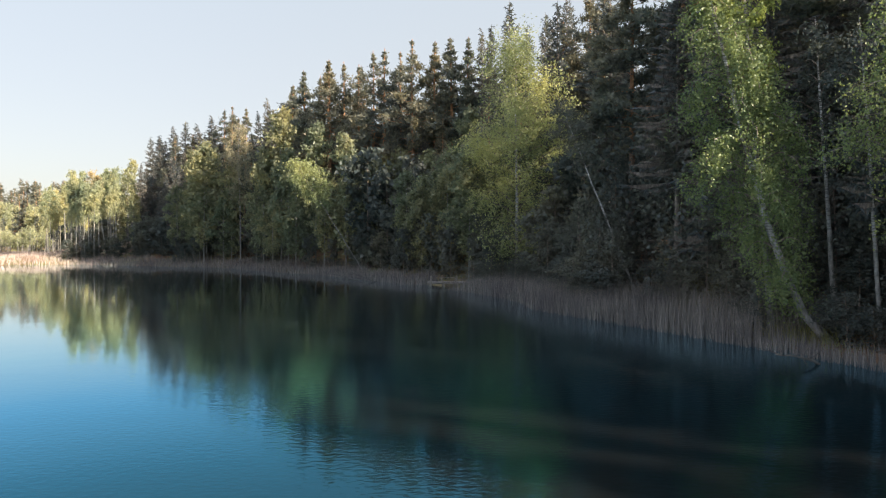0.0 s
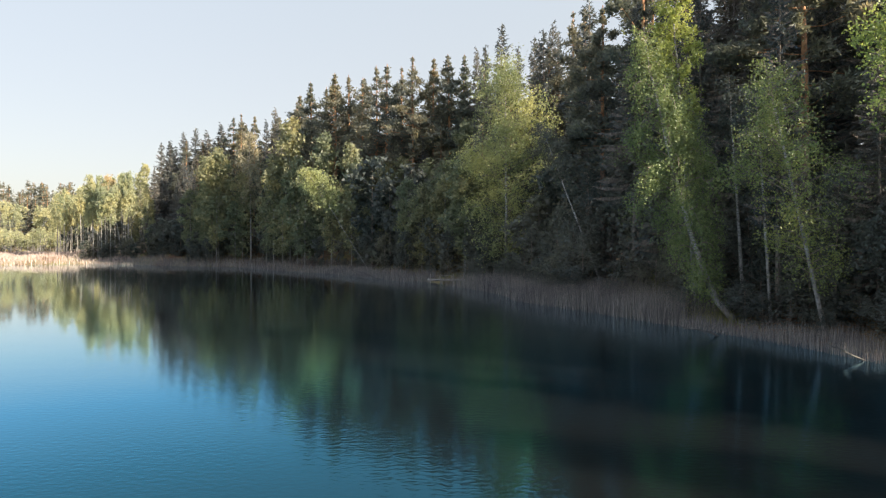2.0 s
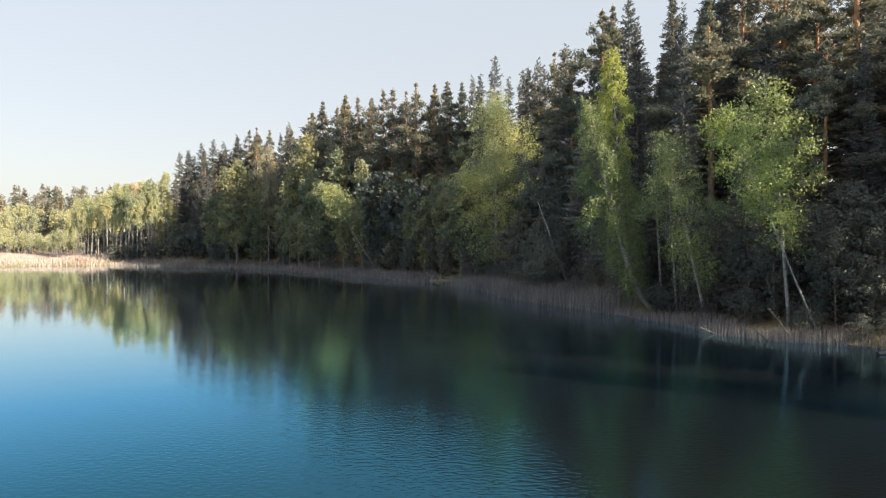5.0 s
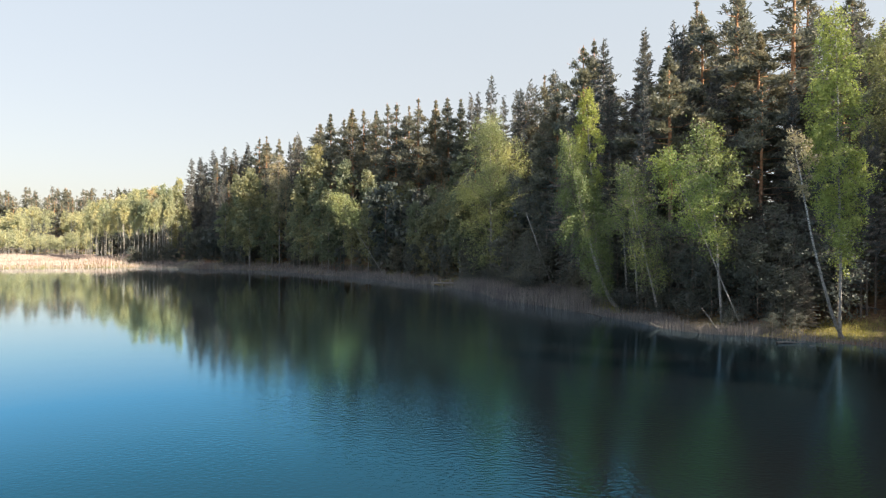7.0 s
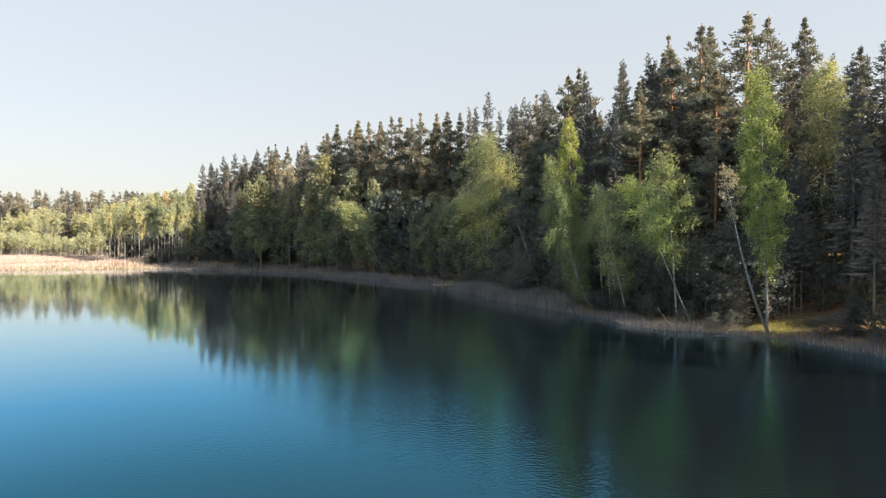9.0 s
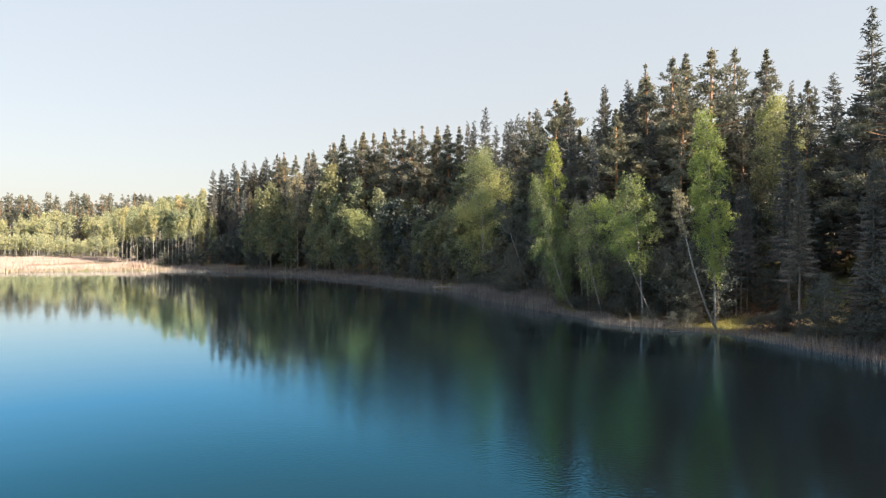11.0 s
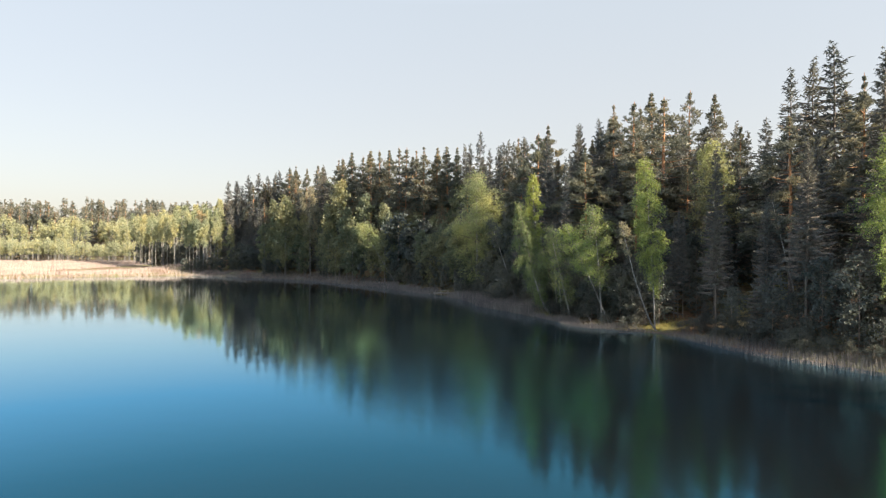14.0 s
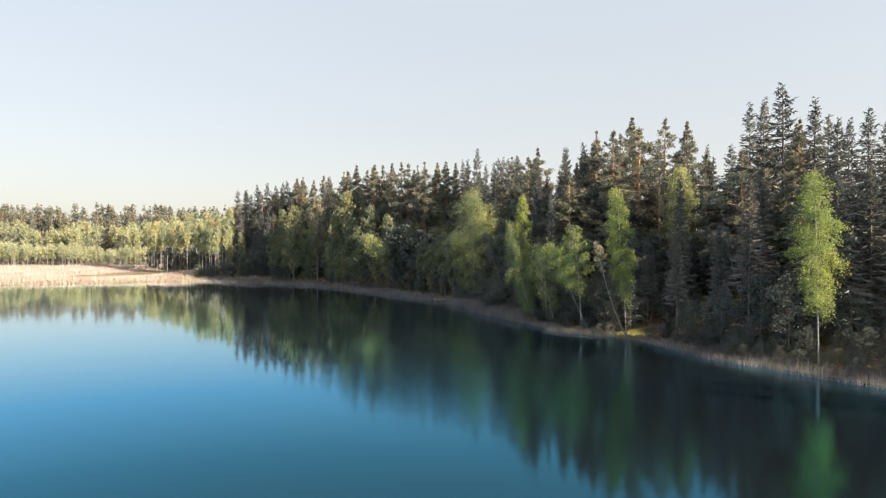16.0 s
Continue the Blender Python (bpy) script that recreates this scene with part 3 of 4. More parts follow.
for x, y, top, fat in [(9, 85, 37.0, 0.95), (6.6, 87, 34.3, 0.9), (14.4, 83.6, 34.0, 1), (16.2, 79, 33.2, 1), (16.8, 62.5, 31.5, 1.1), (16.7, 35, 27.3, 1.0),
                       (22.8, 40.6, 29.9, 1.0), (24.5, 34, 28.4, 1.0), (47.4, 21.2, 34.3, 1.0), (47, 11.2, 34.4, 1.25), (43.9, 10.5, 32.2, 1.0),
                       (42.5, -3.4, 28.8, 1.1), (42, -8.5, 25.9, 1.0), (49.5, -5.2, 26.0, 1.0), (53.5, -10, 28.5, 1.1), (-70, 162, 34.6, 1.1), (-76, 168, 32.8, 1.1), (-81, 173, 33.2, 1.1),
                       (-63, 172, 36.5, 1), (-50, 150, 34.5, 1), (38.5, 17.6, 20.5, 1.0), (44, 16, 25.5, 1.1), (16.4, 31.5, 23.5, 0.9), (20.3, 21.0, 14.5, 0.9), (30.2, 5.0, 14.0, 0.9), (34, 1.5, 15.0, 1.0), (35.5, -3, 20.0, 0.9), (33, 11.6, 22.0, 0.9), (29, 22, 19.0, 0.9), (38.5, 0.5, 22.0, 1.0), (40.5, -6.5, 19, 1.0), (12.2, 66, 29.5, 1.0)]:
    stand("s", x, y, top, fat)
for x, y, top, fat in [(16.5, 42.4, 28.5, 1.0), (27.5, 40, 30.6, 1.1), (38.3, 50, 37.5, 1.2), (32.5, 28.5, 31.3, 1.45), (41.2, 41, 35.6, 1.0), (44.2, 37.6, 34.2, 1.0),
                       (-4.4, 93.8, 34.3, 1.0), (-9.6, 100, 34.8, 1.1), (-15.6, 117, 36.9, 1.1), (1.4, 92.4, 34.1, 1.2), (-26, 118, 36.4, 1.1), (-19.4, 107.5, 35.2, 1.1),
                       (-53, 161, 36.3, 1.1), (-41, 150, 36.0, 1.1), (-44.5, 160, 37.8, 1.1), (-56.5, 168, 37.2, 1.1), (-33, 135, 36.3, 1.1), (-30, 126, 35.5, 1.1),
                       (21.5, 29, 24.0, 1.2), (27.5, 36, 30.0, 1.1), (-1.5, 97, 33.0, 1.1), (-8, 108, 34.0, 1.1), (27, 23.4, 19.0, 1.2), (29.5, 33, 31.8, 1.2)]:
    stand("p", x, y, top, fat)
for x, y, top in [(-75.5, 166, 33.0), (-65.2, 157.9, 35.0), (-60.6, 154.3, 33.5), (-55.7, 150.4, 34.7), (-36.7, 130.9, 34.3), (-39.8, 134.4, 32.3), (5.6, 89.1, 34.4),
                  (10.9, 81.2, 32.3), (12.6, 76.8, 32.3), (14.3, 72.7, 32.6), (23.4, 42.7, 30.4), (26.3, 41.2, 31.2)]:
    stand("s", x, y, top, 1.2 if x < -50 else 0.85)
for x, y, top in [(-72.5, 163, 31), (-68, 159, 32), (-63, 157, 31.5), (-58, 152, 31), (-66.5, 153, 27), (-71, 157, 27), (-61.5, 148, 26)]:
    stand("s", x, y, top, 1.25)
for x, y, top in [(-51.8, 147.4, 35.5), (-48.5, 144.4, 35.5), (-44, 139.2, 34), (-29.8, 123, 35), (-23, 115.8, 34.8), (-20.7, 113.4, 35), (-17.2, 109.7, 35.6), (-14.6, 107, 34.3), (-11.3, 103.6, 35.6),
                  (-6.6, 98.7, 34), (-1.4, 94.1, 34.2), (3.4, 90.6, 33.6), (16, 68.5, 32.1), (17, 66.1, 31.8), (19, 48.3, 31.2), (28.7, 40.4, 33), (33.2, 40.6, 32.7)]:
    stand("p", x, y, top, 0.9)
for x, y in list(TAKEN):
    if y > 30 and x > -66 and rnd.random() < 0.75:
        gx, gy = x + rnd.choice((-1, 1)) * rnd.uniform(2.4, 4.2), y + rnd.uniform(0.5, 5)
        if in_gap(gx, gy):
            continue
        kind = rnd.choice("sp")
        stand("s" if 0.33 < gx / gy < 0.40 and gy < 60 else kind, gx, gy, min(ground_z(gx, gy) + rnd.uniform(20, 24.5), 33.5), rnd.uniform(0.85, 1.1))
for x, y, top, fat in [(-28, 108, 28, 0.9), (-20, 98, 23.5, 0.85), (-33, 108, 21.5, 0.9), (-47, 124, 25, 0.9), (-25, 101, 20, 0.9), (-52, 130, 24, 0.8), (-40, 118, 19, 0.9), (-18, 85.5, 20.4, 0.9), (-28, 92, 17.6, 1.0), (-22, 88, 15.5, 1.0), (-68, 137, 16.4, 0.7), (-74, 143, 15, 0.8),
                       (-42, 116, 13, 1.2), (-36, 110.5, 12, 1.2), (-31, 103, 12, 1.2), (-48, 123, 13, 1.2), (3, 68, 15.0, 1.1), (0.5, 72, 13.5, 1.0), (-2.5, 74, 12.5, 1.0)]:
    stand("b", x, y, top, fat)
for x, y, top, fat in [(-80, 160, 26.4, 1.1), (-88, 168, 25, 1.1), (-95, 178, 25.5, 1.1), (-104, 190, 26, 1.1), (-112, 200, 26.5, 1.1), (-122, 210, 25.5, 1.1), (-131, 218, 24, 1.1)]:
    stand("y", x, y, top, fat)
for i in range(34):
    k = rnd.random()
    stand("y", -82 - 60 * k + rnd.uniform(-5, 7), 146 + 76 * k + rnd.uniform(-3, 16), rnd.uniform(15, 24.5), rnd.uniform(0.85, 1.2))
bay = random.Random(11)
for i in range(16):                       # the near end of the birch wood by the bay, and dark spruces behind it
    k = (i + bay.random()) / 16
    stand("s", -57 - 17 * k + bay.uniform(-1, 4), 133 + 16 * k + bay.uniform(1, 9), bay.uniform(16, 25.0), bay.uniform(0.75, 1.0))
for i in range(26):
    k = (i + bay.random()) / 26
    stand(bay.choice("ssa"), -58 - 80 * k + bay.uniform(5, 12), 136 + 82 * k + bay.uniform(5, 11), bay.uniform(9, 17), bay.uniform(1.1, 1.5))
for i in range(46):                       # undergrowth along the foot of the bank
    k = (i + bay.random()) / 46
    ux, uy = -84 + 46 * k, (133 - 0.42 * 26 * k if k < 0.55 else 127 - 26 * (k - 0.55)) + bay.uniform(5, 12)
    stand(bay.choice("asa"), ux, uy, ground_z(ux, uy) + bay.uniform(2, 4.5), bay.uniform(1.4, 2.0))
for i in range(30):                       # thicket added to darken the shaded space between the birch stems
    k = (i + bay.random()) / 30
    stand("a", -70 - 76 * k + bay.uniform(2, 8), 142 + 84 * k + bay.uniform(3, 9), bay.uniform(6, 12), bay.uniform(1.1, 1.6))
for i in range(14):
    k = (i + bay.random()) / 14
    ux, uy = -84 + 12 * k, 138 - 4 * k + bay.uniform(0, 6)
    stand("y", ux, uy, bay.uniform(16, 23), bay.uniform(0.65, 0.9))
for x, y, top, fat in [(-46, 120, 24.0, 1.0), (-37, 140, 31.0, 1.1), (-51, 128, 20.0, 0.9)]:
    stand("b", x, y, top, fat)


def single(x, y, top, label, spread, count, leaf, seed, leaf_mat=BIRCH_LEAF, **kw):
    """A birch built for its own place."""
    x, y = inland(x, y, 3.0)
    z = ground_z(x, y) - 0.15
    ob = tree("birch_tree", birch_parts(top - z, spread, count, leaf, seed, **kw), BIRCH_BARK, TWIG, leaf_mat, label, "birch tree", "birches on the bank")
    ob.location = (x, y, z)
    TAKEN.append((x, y))
    return ob


single(6.9, 58.5, 24.6, "broad birch with yellow-green spring leaves at the shore", 6.0, 36000, 0.17, 101, BIRCH_YELLOW, low=0.10, limbs=50, radius=0.16)
single(14.8, 24.8, 16.5, "large birch hanging over the reeds", 2.4, 36000, 0.105, 102, BIRCH_GREEN, lean=(-4.6, 1.4), low=0.10, limbs=60, sweep=0.9, weep=1.1, radius=0.16)
single(24.9, 9.4, 20.5, "slender birch with fresh bright green leaves", 2.05, 24000, 0.12, 103, BIRCH_SUNLIT, lean=(-2.2, -3.0), low=0.24, limbs=50, weep=1.0, radius=0.08)
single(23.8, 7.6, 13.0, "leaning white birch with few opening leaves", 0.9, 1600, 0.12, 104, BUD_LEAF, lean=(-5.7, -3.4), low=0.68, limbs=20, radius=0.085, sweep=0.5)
single(19.6, 12.8, 12.8, "birch leaning out over the water in spring leaf", 2.3, 7500, 0.12, 105, BIRCH_SUNLIT, lean=(-6.0, -0.8), low=0.50, limbs=40, radius=0.05)
single(38.2, -11.8, 20.3, "birch in bright sunlit spring leaf above the reeds", 2.6, 22000, 0.13, 106, BIRCH_SUNLIT, lean=(-1.0, -0.3), low=0.26, limbs=54, weep=0.9, radius=0.08)
single(12.6, 40.0, 15.0, "leaning birch with white bare trunk", 1.7, 2600, 0.16, 107, SHADED_LEAF, lean=(-4.2, 5.5), low=0.62, limbs=22, radius=0.075)
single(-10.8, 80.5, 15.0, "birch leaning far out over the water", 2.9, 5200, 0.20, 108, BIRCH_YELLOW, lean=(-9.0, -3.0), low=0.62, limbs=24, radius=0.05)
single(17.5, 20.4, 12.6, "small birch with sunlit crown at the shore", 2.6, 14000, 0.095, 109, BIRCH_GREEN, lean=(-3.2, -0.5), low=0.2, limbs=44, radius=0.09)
single(16.8, 26.6, 14.0, "birch with forked white trunk behind the reeds", 1.7, 3500, 0.13, 110, SHADED_LEAF, lean=(-0.9, 0.3), low=0.5, limbs=24, radius=0.10)
single(16.9, 24.0, 13.0, "thin white-stemmed birch behind the reeds", 1.5, 2500, 0.13, 114, SHADED_LEAF, lean=(-0.8, 0.0), low=0.5, limbs=20, radius=0.08)
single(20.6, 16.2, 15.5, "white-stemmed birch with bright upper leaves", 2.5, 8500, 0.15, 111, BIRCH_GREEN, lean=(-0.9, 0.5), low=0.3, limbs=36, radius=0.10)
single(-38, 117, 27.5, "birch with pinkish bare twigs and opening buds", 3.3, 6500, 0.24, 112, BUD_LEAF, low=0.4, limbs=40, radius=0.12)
single(14.2, 27.6, 21.0, "tall birch with bright green leaves at the reeds", 1.5, 15000, 0.12, 113, BIRCH_SUNLIT, lean=(-1.6, 0.6), low=0.45, limbs=40, radius=0.13)
single(37.4, 0.8, 15.0, "thin pale-stemmed birch among dark spruces", 1.2, 1500, 0.14, 115, SHADED_LEAF, lean=(-3.2, 0.2), low=0.7, limbs=18, radius=0.09)
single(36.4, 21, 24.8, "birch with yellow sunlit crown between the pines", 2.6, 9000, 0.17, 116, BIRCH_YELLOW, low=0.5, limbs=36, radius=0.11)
single(-76, 141, 21.6, "leaning birch with pinkish opening buds by the bay", 2.2, 3600, 0.24, 117, BUD_LEAF, lean=(-3.5, 0.5), low=0.5, limbs=30, radius=0.14)
stand("p", 42.6, -0.6, 27.0, 0.8, 2)
stand("s", 16.3, 23.7, 22.0, 0.62, 1)

# ---- the rest of the wood ----
def fill(count, d0, d1, kinds, h0, h1, gap, y0=-70, y1=195):
    rng = np.random.default_rng(count + int(d0))
    xs, ys = rng.uniform(-95, 90, 9000), rng.uniform(y0, y1, 9000)
    ds = shore_distance(xs, ys)
    ok = (ds > d0) & (ds < d1) & ~((ys < -12) & ((ds < 7) | (h1 > 19))) & (xs > -66) & ~((xs < -54) & (ys < 142))
    taken, made = np.array(TAKEN), 0
    for x, y in zip(xs[ok], ys[ok]):
        if made >= count:
            break
        if in_gap(x, y) or np.min((taken[:, 0] - x) ** 2 + (taken[:, 1] - y) ** 2) < gap * gap:
            continue
        kind = rnd.choices(list(kinds), list(kinds.values()))[0]
        stand(kind, x, y, ground_z(x, y) + rnd.uniform(h0, h1), rnd.uniform(0.85, 1.15) if y > 60 else rnd.uniform(1.0, 1.3))
        taken = np.vstack([taken, (x, y)])
        made += 1


fill(34, 5, 13, {"a": 1, "b": 2}, 10, 17, 2.4, 64, 130)
fill(40, 4, 8, {"a": 1}, 3.5, 7, 1.6, 40, 130)
fill(45, 3.4, 7, {"a": 1}, 3.5, 7.5, 1.6, 2, 30)
fill(110, 4.5, 10, {"a": 6, "s": 3}, 5.0, 9.0, 1.9)
fill(135, 10, 20, {"s": 6, "p": 3, "b": 1}, 14, 21.5, 2.5)
fill(110, 20, 34, {"s": 5, "p": 4}, 16, 21.5, 2.8)
fill(22, 30, 48, {"s": 6, "p": 2}, 13, 18, 3.4)
for x, y, top in [(35, 31, 25), (27.8, 14.2, 15.5), (31, 25.6, 20), (36, 24, 24), (25, 23.5, 13)]:
    stand("s", x, y, top, 1.1)


for x, y, rise in [(5.0, 61.0, 4.0), (8.6, 56.6, 4.5), (7.2, 61.5, 5.0), (31, 19, 7), (34, 19.5, 8), (33, 22, 9), (37, 17.5, 8), (36.5, 27, 9), (40, 20, 5), (42, 24, 9), (39, 24.5, 8), (30, 25, 8), (27, 24, 7), (24, 22.5, 6), (35.5, 13.5, 7), (39.5, 15.5, 8),
                   (21.5, 19, 4.5), (23, 17.5, 4.5), (25, 17, 5), (23.5, 20.5, 5.5), (19.5, 22.5, 4.5), (20.8, 24.5, 5.5), (18.8, 26.5, 5), (18, 29, 5.5), (22, 27, 6.5), (26, 21.5, 6.5), (29, 20.5, 7)]:
    stand(rnd.choice("as"), x, y, ground_z(x, y) + rise, 1.5)
for x, y, top in [(28.5, 12.7, 13.5), (29.1, 13.0, 14.5), (29.7, 13.0, 13.8)]:
    stand("s", x, y, top, 0.5, 2)
for x, y, top in [(31, 12.2, 5.5), (33, 11.6, 6.0), (35, 10.6, 7.0), (29.6, 6.4, 4.0), (32.5, 4.8, 5.5), (35, 3.4, 6.0), (24.4, 12.4, 4.6), (22.4, 12.2, 4.4), (26, 14.6, 6.0), (28, 15.4, 7.0),
                  (27.3, 16.8, 8.5), (31.5, 15.5, 8.0), (36, -0.8, 5.5), (38.5, -2.6, 6.0), (33.2, 2.2, 4.2), (40, -8.2, 6.0), (41, -4.5, 7.0), (43.2, -11.5, 5.0), (45.5, -10.8, 6.5), (44.2, -8.8, 6.5), (47, -12.4, 6.0), (40.6, -11.8, 3.6), (42, -13.4, 4.2), (46, -16, 5.0), (43.5, -19, 4.0)]:
    stand(rnd.choice("as"), x, y, top, 1.5)
for i in range(22):                       # the tall southern edge of the wood, unseen, added to shade the lake
    k = i * 2.6 + rnd.uniform(-0.8, 0.8)
    ex, ey = 47 + k, -20.5 - 0.2 * k + (i % 3) * 2.4 + rnd.uniform(0, 1)
    if not in_gap(ex, ey):
        stand("s", ex, ey, rnd.uniform(20, 26), 1.25)
# Three unseen spruces, added for their shadow on the water further south.
for x, y, top in [(57, -35, 19), (54, -38, 18), (60, -41, 20)]:
    stand("s", x, y, top, 1.3)
for x, y, top in [(40.8, -20.5, 3.4), (41.8, -21.8, 2.6), (42.8, -19.8, 4.2), (44.5, -21, 3.6), (42.5, -15.5, 5.5), (44.8, -17.2, 6.0), (46.5, -14, 7.0), (45.5, -19, 5.0), (41.5, -17.3, 4.0), (48.5, -16.5, 7.5), (40.3, -14.2, 4.0)]:
    stand("s", x, y, top, 1.7)


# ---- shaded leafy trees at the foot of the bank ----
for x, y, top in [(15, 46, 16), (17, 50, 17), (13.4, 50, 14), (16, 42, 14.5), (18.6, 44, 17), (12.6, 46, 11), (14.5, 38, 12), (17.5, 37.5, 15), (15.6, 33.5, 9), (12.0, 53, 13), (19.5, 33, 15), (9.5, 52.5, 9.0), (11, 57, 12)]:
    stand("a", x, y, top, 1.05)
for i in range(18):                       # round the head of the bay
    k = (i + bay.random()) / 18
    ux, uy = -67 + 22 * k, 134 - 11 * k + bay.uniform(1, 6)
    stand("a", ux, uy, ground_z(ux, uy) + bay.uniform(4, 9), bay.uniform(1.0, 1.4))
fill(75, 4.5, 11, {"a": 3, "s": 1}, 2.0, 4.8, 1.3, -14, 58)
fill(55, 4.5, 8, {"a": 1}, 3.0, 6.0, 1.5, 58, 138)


def bushes(count, y0, y1, h0, h1, seed, x0=-20, x1=60):
    """Low leafy bushes close behind the reeds."""
    rng = np.random.default_rng(seed)
    xs, ys = rng.uniform(x0, x1, 20000), rng.uniform(y0, y1, 20000)
    ds, made = shore_distance(xs, ys), []
    for x, y, d in zip(xs, ys, ds):
        if len(made) >= count:
            break
        if not 2.6 < d < 6.5 or math.hypot(x - 26.6, y - 10.6) < 2.8 or math.hypot(x - 13.9, y - 25.4) < 1.8 or any((x - a) ** 2 + (y - b) ** 2 < 0.8 for a, b in made):
            continue
        ob, ph = NEAR["a"][rng.integers(2)]
        bush = place(ob, x, y, rng.uniform(h0, h1), ph, rng.random() * 6.28, rng.uniform(1.5, 2.2), 0.3)
        bush.name = "alder_bush"
        tagged(bush, "low leafy alder bush behind the reeds", "bush", "bushes along the shore")
        made.append((x, y))


bushes(60, -8, 24, 1.2, 3.0, 61)
bushes(45, 24, 62, 1.6, 3.6, 62)
bushes(30, -24, -8, 1.0, 2.4, 63)


# ---- far woods across the bay ----
def wood(name, label, spots, variants, ph, bark, leaf):
    """Many far trees joined into one mesh."""
    rng = np.random.default_rng(len(spots))
    V, T, C, n = [], [], [], 0
    for x, y, h in spots:
        (tv, tf), (cv, cf) = variants[rng.integers(len(variants))]
        k, a, w = h / ph, rng.random() * 6.28, rng.uniform(0.7, 1.25)
        m = np.array([[math.cos(a) * w, -math.sin(a) * w, 0], [math.sin(a) * w, math.cos(a) * w, 0], [0, 0, 1]]) * k
        off = np.array([x, y, ground_z(x, y) - 0.1])
        V.append(tv @ m.T + off), T.append(tf + n)
        n += len(tv)
        V.append(cv @ m.T + off), C.append(cf + n)
        n += len(cv)
    T, C = np.concatenate(T), np.concatenate(C)
    ob = new(name, mesh_of(name, np.concatenate(V), [T, C], [bark, leaf], np.concatenate([np.zeros(len(T)), np.ones(len(C))])))
    return tagged(ob, label, "woods", kind="stuff")


def thin(pieces):
    return pieces[0], pieces[2]


wr = np.random.default_rng(3)


def spots(n, x0, x1, y0, y1, h0, h1):
    """Far trees in loose clumps, with clumps of unlike height."""
    x, y = wr.uniform(x0, x1, n), wr.uniform(y0, y1, n)
    k = 0.5 + 0.5 * np.sin(x * 0.11 + 2 * np.sin(y * 0.07)) * np.cos(x * 0.043 + 1.0)
    h = h0 + (h1 - h0) * np.clip(0.65 * k + 0.45 * wr.random(n), 0, 1)
    return list(zip(x, y, h))


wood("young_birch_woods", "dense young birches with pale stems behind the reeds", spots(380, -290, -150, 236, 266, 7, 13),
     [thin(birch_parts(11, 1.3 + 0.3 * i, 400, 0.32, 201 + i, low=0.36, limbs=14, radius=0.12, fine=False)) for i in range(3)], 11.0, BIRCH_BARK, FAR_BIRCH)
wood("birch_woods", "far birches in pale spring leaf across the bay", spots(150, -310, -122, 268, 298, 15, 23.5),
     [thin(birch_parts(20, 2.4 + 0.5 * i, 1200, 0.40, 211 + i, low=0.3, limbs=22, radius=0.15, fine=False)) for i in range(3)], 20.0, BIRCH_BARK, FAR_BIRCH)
wood("mixed_woods", "dark spruces between the far birches", spots(45, -310, -110, 265, 310, 12, 22),
     [thin(spruce_parts(26, 4.4, 221 + i, 1.3, 7, size=1.5)) for i in range(2)], 26.0, SPRUCE_BARK, SPRUCE_NEEDLE)
wood("pine_woods", "far pine woods on the low ridge", spots(230, -310, -70, 297, 335, 21, 25),
     [thin(pine_parts(22, 3.4 + 0.5 * i, 62, 231 + i, 0.25, blade=1.05, per=11)) for i in range(3)], 22.0, PINE_BARK, PINE_NEEDLE)


# ---- reeds ----
def reed_bed(name, label, pts, z, hmin, hmax, width, seed, material=REED_SHADED):
    rng = np.random.default_rng(seed)
    n = len(pts)
    base = np.stack([pts[:, 0], pts[:, 1], z], -1)
    d = unit(np.stack([rng.normal(size=n) * 0.10, rng.normal(size=n) * 0.10, np.ones(n)], -1))
    v, f = blades(base, d, rng.uniform(hmin, hmax, n), np.full(n, width), rng)
    ob = new(name, mesh_of(name, v, [f], [material]))
    return tagged(ob, label, "reeds", kind="stuff")


def shore_band(n, y0, y1, d0, d1, seed, x0=-200, x1=120):
    """Random spots in the band between two distances from the shore line."""
    rng = np.random.default_rng(seed)
    out = []
    while sum(len(o) for o in out) < n:
        x, y = rng.uniform(x0, x1, 20000), rng.uniform(y0, y1, 20000)
        d = shore_distance(x, y)
        k = (d > d0 + 0.5 * np.sin(x * 0.7 + y * 0.5)) & (d < d1 + 0.8 * np.sin(x * 0.4 - y * 0.6))
        out.append(np.stack([x[k], y[k]], -1))
    p = np.concatenate(out)[:n]
    return p[np.hypot(p[:, 0] - 0.4, p[:, 1] - 61.4) > 3.4]          # open water round the jetty


def bed(name, label, n, y0, y1, d0, d1, hmin, hmax, width, seed, x0=-200, x1=120):
    p = shore_band(n, y0, y1, d0, d1, seed, x0, x1)
    return reed_bed(name, label, p, np.maximum(height(p[:, 0], p[:, 1]), -0.4) - 0.05, hmin, hmax, width, seed)


bed("reed_bed", "dry reeds greyed by shade, standing in the shallows", 16000, 26, 58, 0.0, 5.5, 1.1, 1.9, 0.035, 301, -5, 25)
bed("reed_bed", "dry reeds by the leaning birch", 5000, 12, 27, 0.0, 2.6, 0.5, 1.0, 0.03, 302, 5, 30)
bed("reed_bed", "thin dry reeds along the shaded shore", 12000, -60, 3, 0.0, 4.0, 0.7, 1.3, 0.03, 303, 20, 75)
bed("reed_bed", "dry reeds beside the jetty", 5000, 64, 90, 0.0, 4.0, 0.9, 1.5, 0.05, 304, -25, 2)
bed("reed_bed", "far dry reeds along the shaded bay", 14000, 86, 140, 0.0, 9.0, 0.6, 1.1, 0.07, 305, -77, -10)
fr = np.random.default_rng(9)
fx, fy = fr.uniform(-265, -70, 190000), fr.uniform(40, 262, 190000)
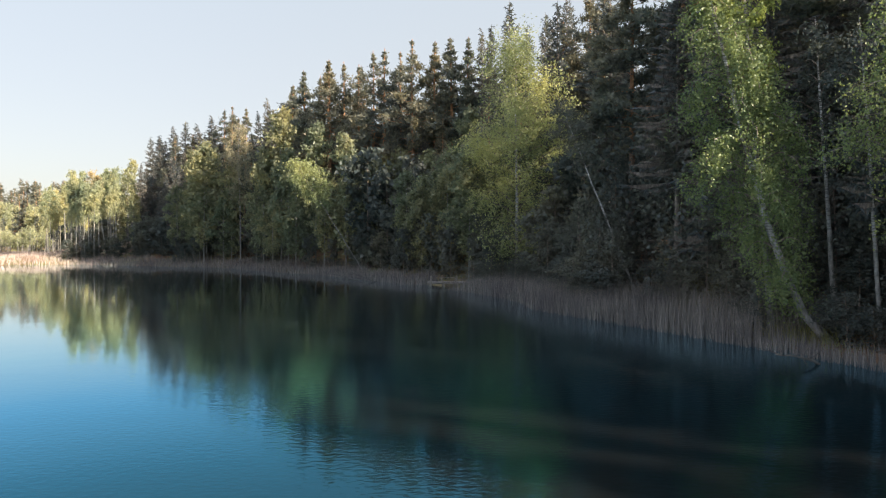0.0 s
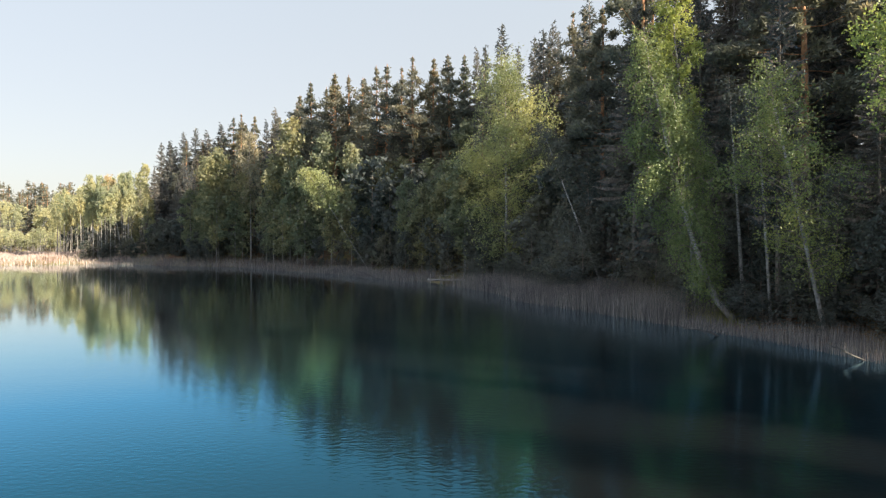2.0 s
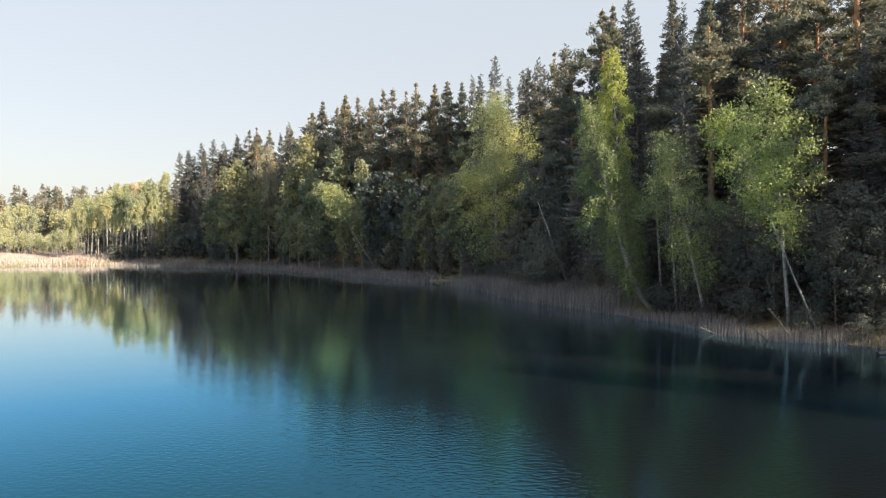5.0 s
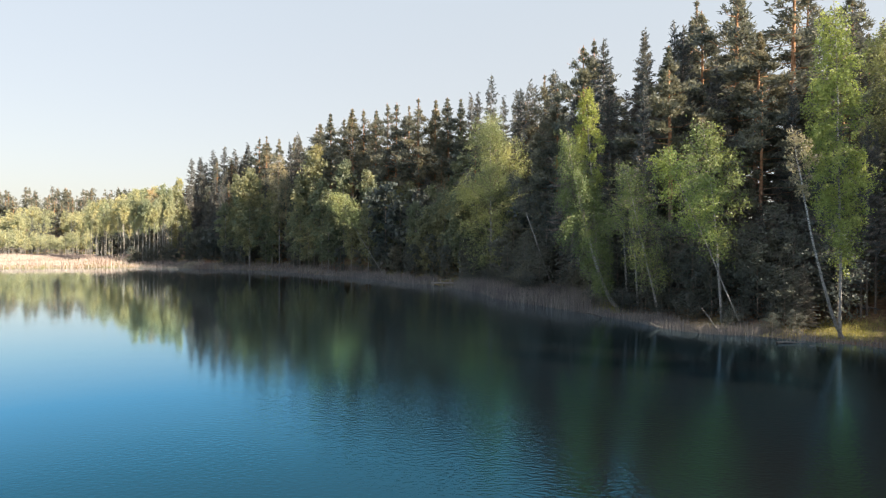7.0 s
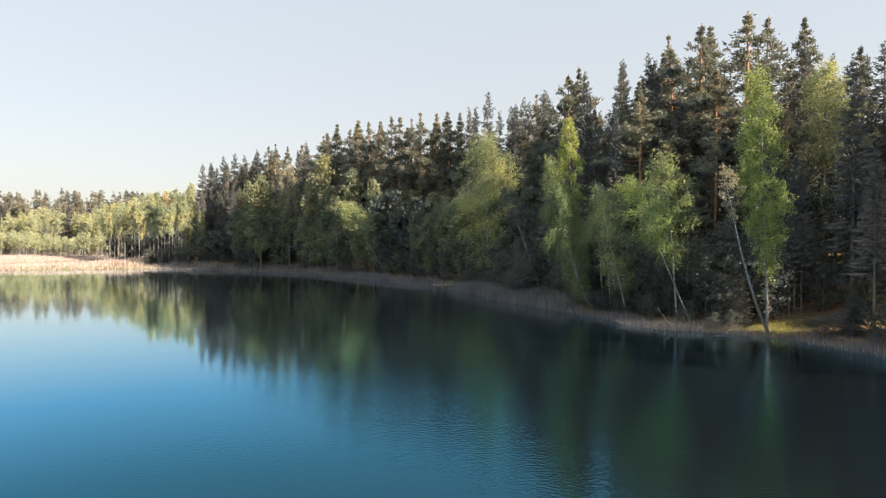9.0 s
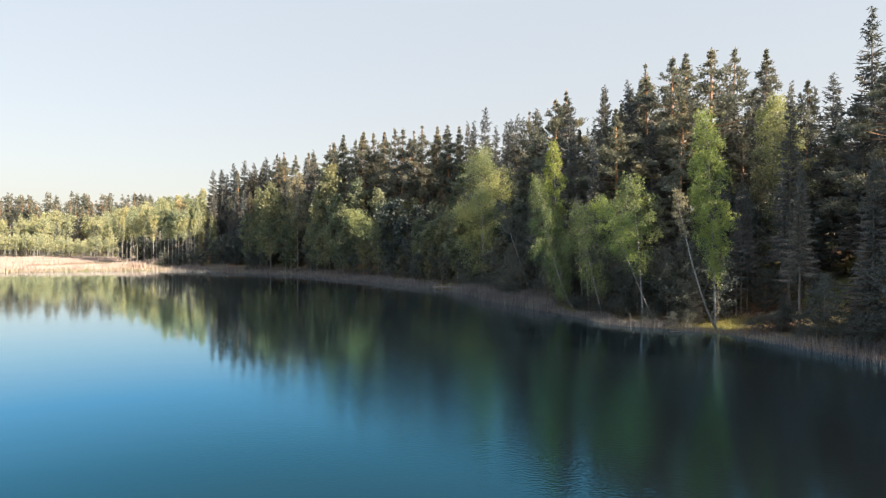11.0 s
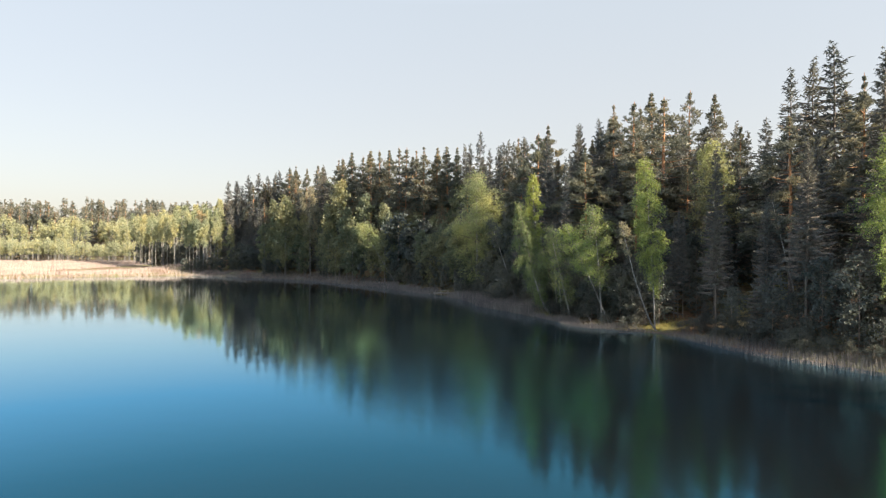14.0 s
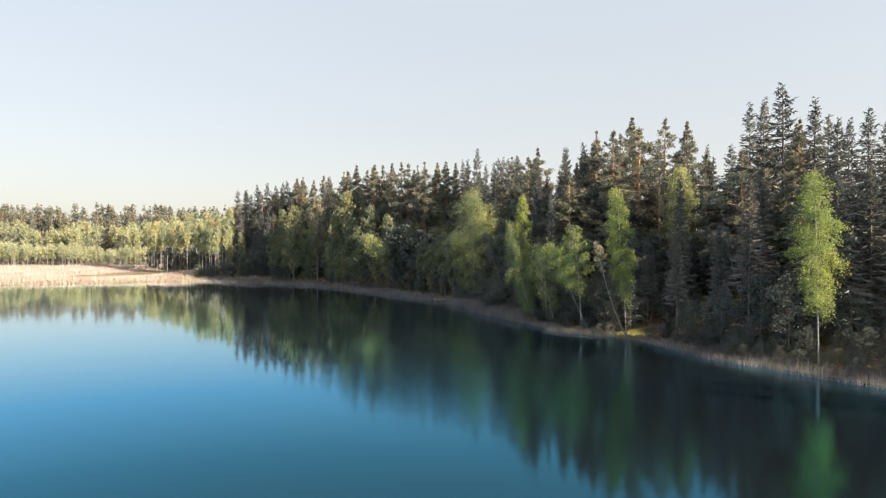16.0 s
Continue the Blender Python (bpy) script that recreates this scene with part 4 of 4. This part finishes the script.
keep = (shore_distance(fx, fy) > 0.5) & (fy < 255) & ~((fx > -128) & (shore_distance(fx, fy) > 26))
fp = np.stack([fx[keep], fy[keep]], -1)
reed_bed("reed_field", "wide pale sunlit field of dry reeds", fp, height(fp[:, 0], fp[:, 1]) - 0.05, 0.7, 1.1, 0.11, 306, REED)

bed("sedge", "short dry sedge along the shaded bank", 2600, 2, 15, 0.3, 2.8, 0.3, 0.8, 0.03, 307, 12, 30)


def tufts(name, label, n, x, y, rx, ry, h, seed):
    """Grass on a sunlit patch of the bank."""
    rng = np.random.default_rng(seed)
    px, py = x + rng.normal(size=n) * rx, y + rng.normal(size=n) * ry
    k = shore_distance(px, py) > 2.2
    px, py = px[k], py[k]
    m = len(px)
    d = unit(np.stack([rng.normal(size=m) * 0.45, rng.normal(size=m) * 0.45, np.ones(m)], -1))
    v, f = blades(np.stack([px, py, height(px, py) - 0.02], -1), d, rng.uniform(0.4, 1.0, m) * h, np.full(m, 0.03), rng)
    return tagged(new(name, mesh_of(name, v, [f], [GRASS_BLADE])), label, "grass", kind="stuff")


tufts("grass", "yellow-green grass on the sunlit bank", 3500, 26.5, 10.5, 2.0, 1.6, 0.35, 401)
tufts("grass", "tall yellow grass by the leaning birch", 1800, 13.9, 25.6, 0.9, 1.2, 1.1, 402)
tufts("grass", "green grass in the small clearing", 3000, 41.5, -20.5, 2.5, 2.0, 0.3, 403)
tufts("grass", "thin grass on the slope behind the jetty", 1800, 9.0, 70.0, 3.0, 4.0, 0.4, 404)
tufts("grass", "grass tussock at the water's edge", 500, 19.6, 11.9, 0.5, 0.5, 0.7, 405)


def fallen(name, label, x, y, z, length, az, pitch, radius, seed, stubs=5, bark=DEADWOOD):
    """A fallen trunk or branch with a few broken side branches, in one mesh."""
    rng = np.random.default_rng(seed)
    t = np.linspace(0, 1, 8)
    d = np.array([math.cos(az) * math.cos(pitch), math.sin(az) * math.cos(pitch), math.sin(pitch)])
    path = t[:, None] * d * length + np.cumsum(rng.normal(size=(8, 3)), axis=0) * 0.012 * length
    bits = [tube(path, radius * (1 - 0.75 * t) + 0.008, 7)]
    for _ in range(stubs):
        b = along(path, np.array([0.25 + 0.7 * rng.random()]))[0]
        e = unit(rng.normal(size=3) + d * 0.8 + np.array([0, 0, 0.5])) * length * (0.10 + 0.16 * rng.random())
        u = np.linspace(0, 1, 4)[:, None]
        bits.append(tube(b + e * u + rng.normal(size=(4, 3)) * 0.03 * u * length * 0.3, radius * 0.35 * (1 - 0.8 * u[:, 0]) + 0.005, 4))
    v, f = join(bits)
    ob = new(name, mesh_of(name, v, [f], [bark], smooth_faces=True))
    ob.location = (x, y, z)
    return tagged(ob, label, "deadwood", "deadwood on the shore")


fallen("fallen_log", "bleached log lying at the water's edge", 20.6, 8.6, 0.05, 3.2, 0.2, 0.0, 0.09, 501, 2)
fallen("fallen_log", "thin bleached stick on the waterline", 22.0, 7.7, 0.02, 2.4, -0.3, 0.02, 0.05, 502, 1)
fallen("fallen_log", "fallen log on the bank behind the reeds", 31.5, 1.2, 0.35, 3.6, 0.35, 0.05, 0.13, 503, 3)
fallen("fallen_branch", "dead branch reaching out of the shallows", 16.0, 15.6, -0.05, 2.2, 3.5, 0.35, 0.03, 504, 8)
fallen("fallen_branch", "pale dead branch over the water", 17.6, 12.9, -0.05, 1.9, 3.9, 0.4, 0.025, 505, 8)
fallen("fallen_branch", "twiggy dead branch on the bank", 18.8, 12.6, 0.1, 2.0, 2.4, 0.9, 0.04, 506, 9)
fallen("fallen_branch", "dead branch lying in the reeds", 13.2, 21.8, -0.05, 2.4, 3.6, 0.25, 0.05, 507, 7)
fallen("fallen_branch", "dead branch dipping into the water", -9.4, 73.4, -0.1, 5.0, 2.9, 0.16, 0.09, 508, 8)
fallen("fallen_branch", "pale dead branch in the far shallows", -7.2, 70.4, -0.1, 3.6, 3.3, 0.3, 0.07, 509, 6)
fallen("fallen_log", "grey log in the shallows by the reeds", 39.0, -18.8, 0.15, 2.2, 0.6, 0.06, 0.09, 510, 2)
fallen("fallen_log", "fallen trunk on the slope under the birches", 7.5, 67.5, 1.1, 5.5, 0.55, 0.25, 0.14, 511, 3)
fallen("fallen_log", "pale fallen trunk lying on the slope", 9.0, 70.5, 2.2, 6.0, 0.45, 0.2, 0.12, 512, 3)


def jetty(x, y, turn):
    """A small low fishing jetty: planks on two beams and posts."""
    root = tagged(new("jetty"), "small weathered wooden jetty among the reeds", "jetty")
    root.location, root.rotation_euler = (x, y, 0), (0, 0, turn)

    def beam(name, a, b, w, h):
        a, b = Vector(a), Vector(b)
        bm = bmesh.new()
        bmesh.ops.create_cube(bm, size=1)
        bmesh.ops.scale(bm, vec=((b - a).length, w, h), verts=bm.verts)
        bmesh.ops.bevel(bm, geom=bm.edges, offset=min(w, h) * 0.12, segments=1, affect="EDGES")
        me = bpy.data.meshes.new(name)
        bm.to_mesh(me)
        bm.free()
        me.materials.append(WOOD)
        ob = part(name, me, root)
        ob.matrix_local = Matrix.Translation((a + b) / 2) @ (b - a).to_track_quat("X", "Z").to_matrix().to_4x4()
        return ob

    r = random.Random(4)
    for i in range(17):
        px = -2.0 + i * 0.24
        beam("plank", (px, -0.75 + r.uniform(-0.06, 0.06), 0.46), (px, 0.75 + r.uniform(-0.06, 0.06), 0.46 + r.uniform(-0.015, 0.015)), 0.2, 0.04)
    for py in (-0.6, 0.6):
        beam("beam", (-2.1, py, 0.37), (2.0, py, 0.37), 0.1, 0.12)
    for px in (-1.9, -0.6, 0.7, 1.9):
        for py in (-0.66, 0.66):
            beam("post", (px, py, -1.0), (px + r.uniform(-0.04, 0.04), py, 0.62 + (0.5 if py < 0 and px in (-1.9, 0.7) else 0.0)), 0.11, 0.11)
    beam("bench_seat", (-0.9, 0.45, 0.86), (0.9, 0.45, 0.86), 0.28, 0.05)
    for px in (-0.7, 0.7):
        beam("bench_leg", (px, 0.45, 0.48), (px, 0.45, 0.84), 0.1, 0.1)
    return root


jetty(0.6, 62.4, 0.15)


# ---- remove the patterns ----
for kinds in (NEAR, FAR):
    for protos in kinds.values():
        for ob, _ in protos:
            for o in (*ob.children_recursive, ob):
                bpy.data.objects.remove(o)
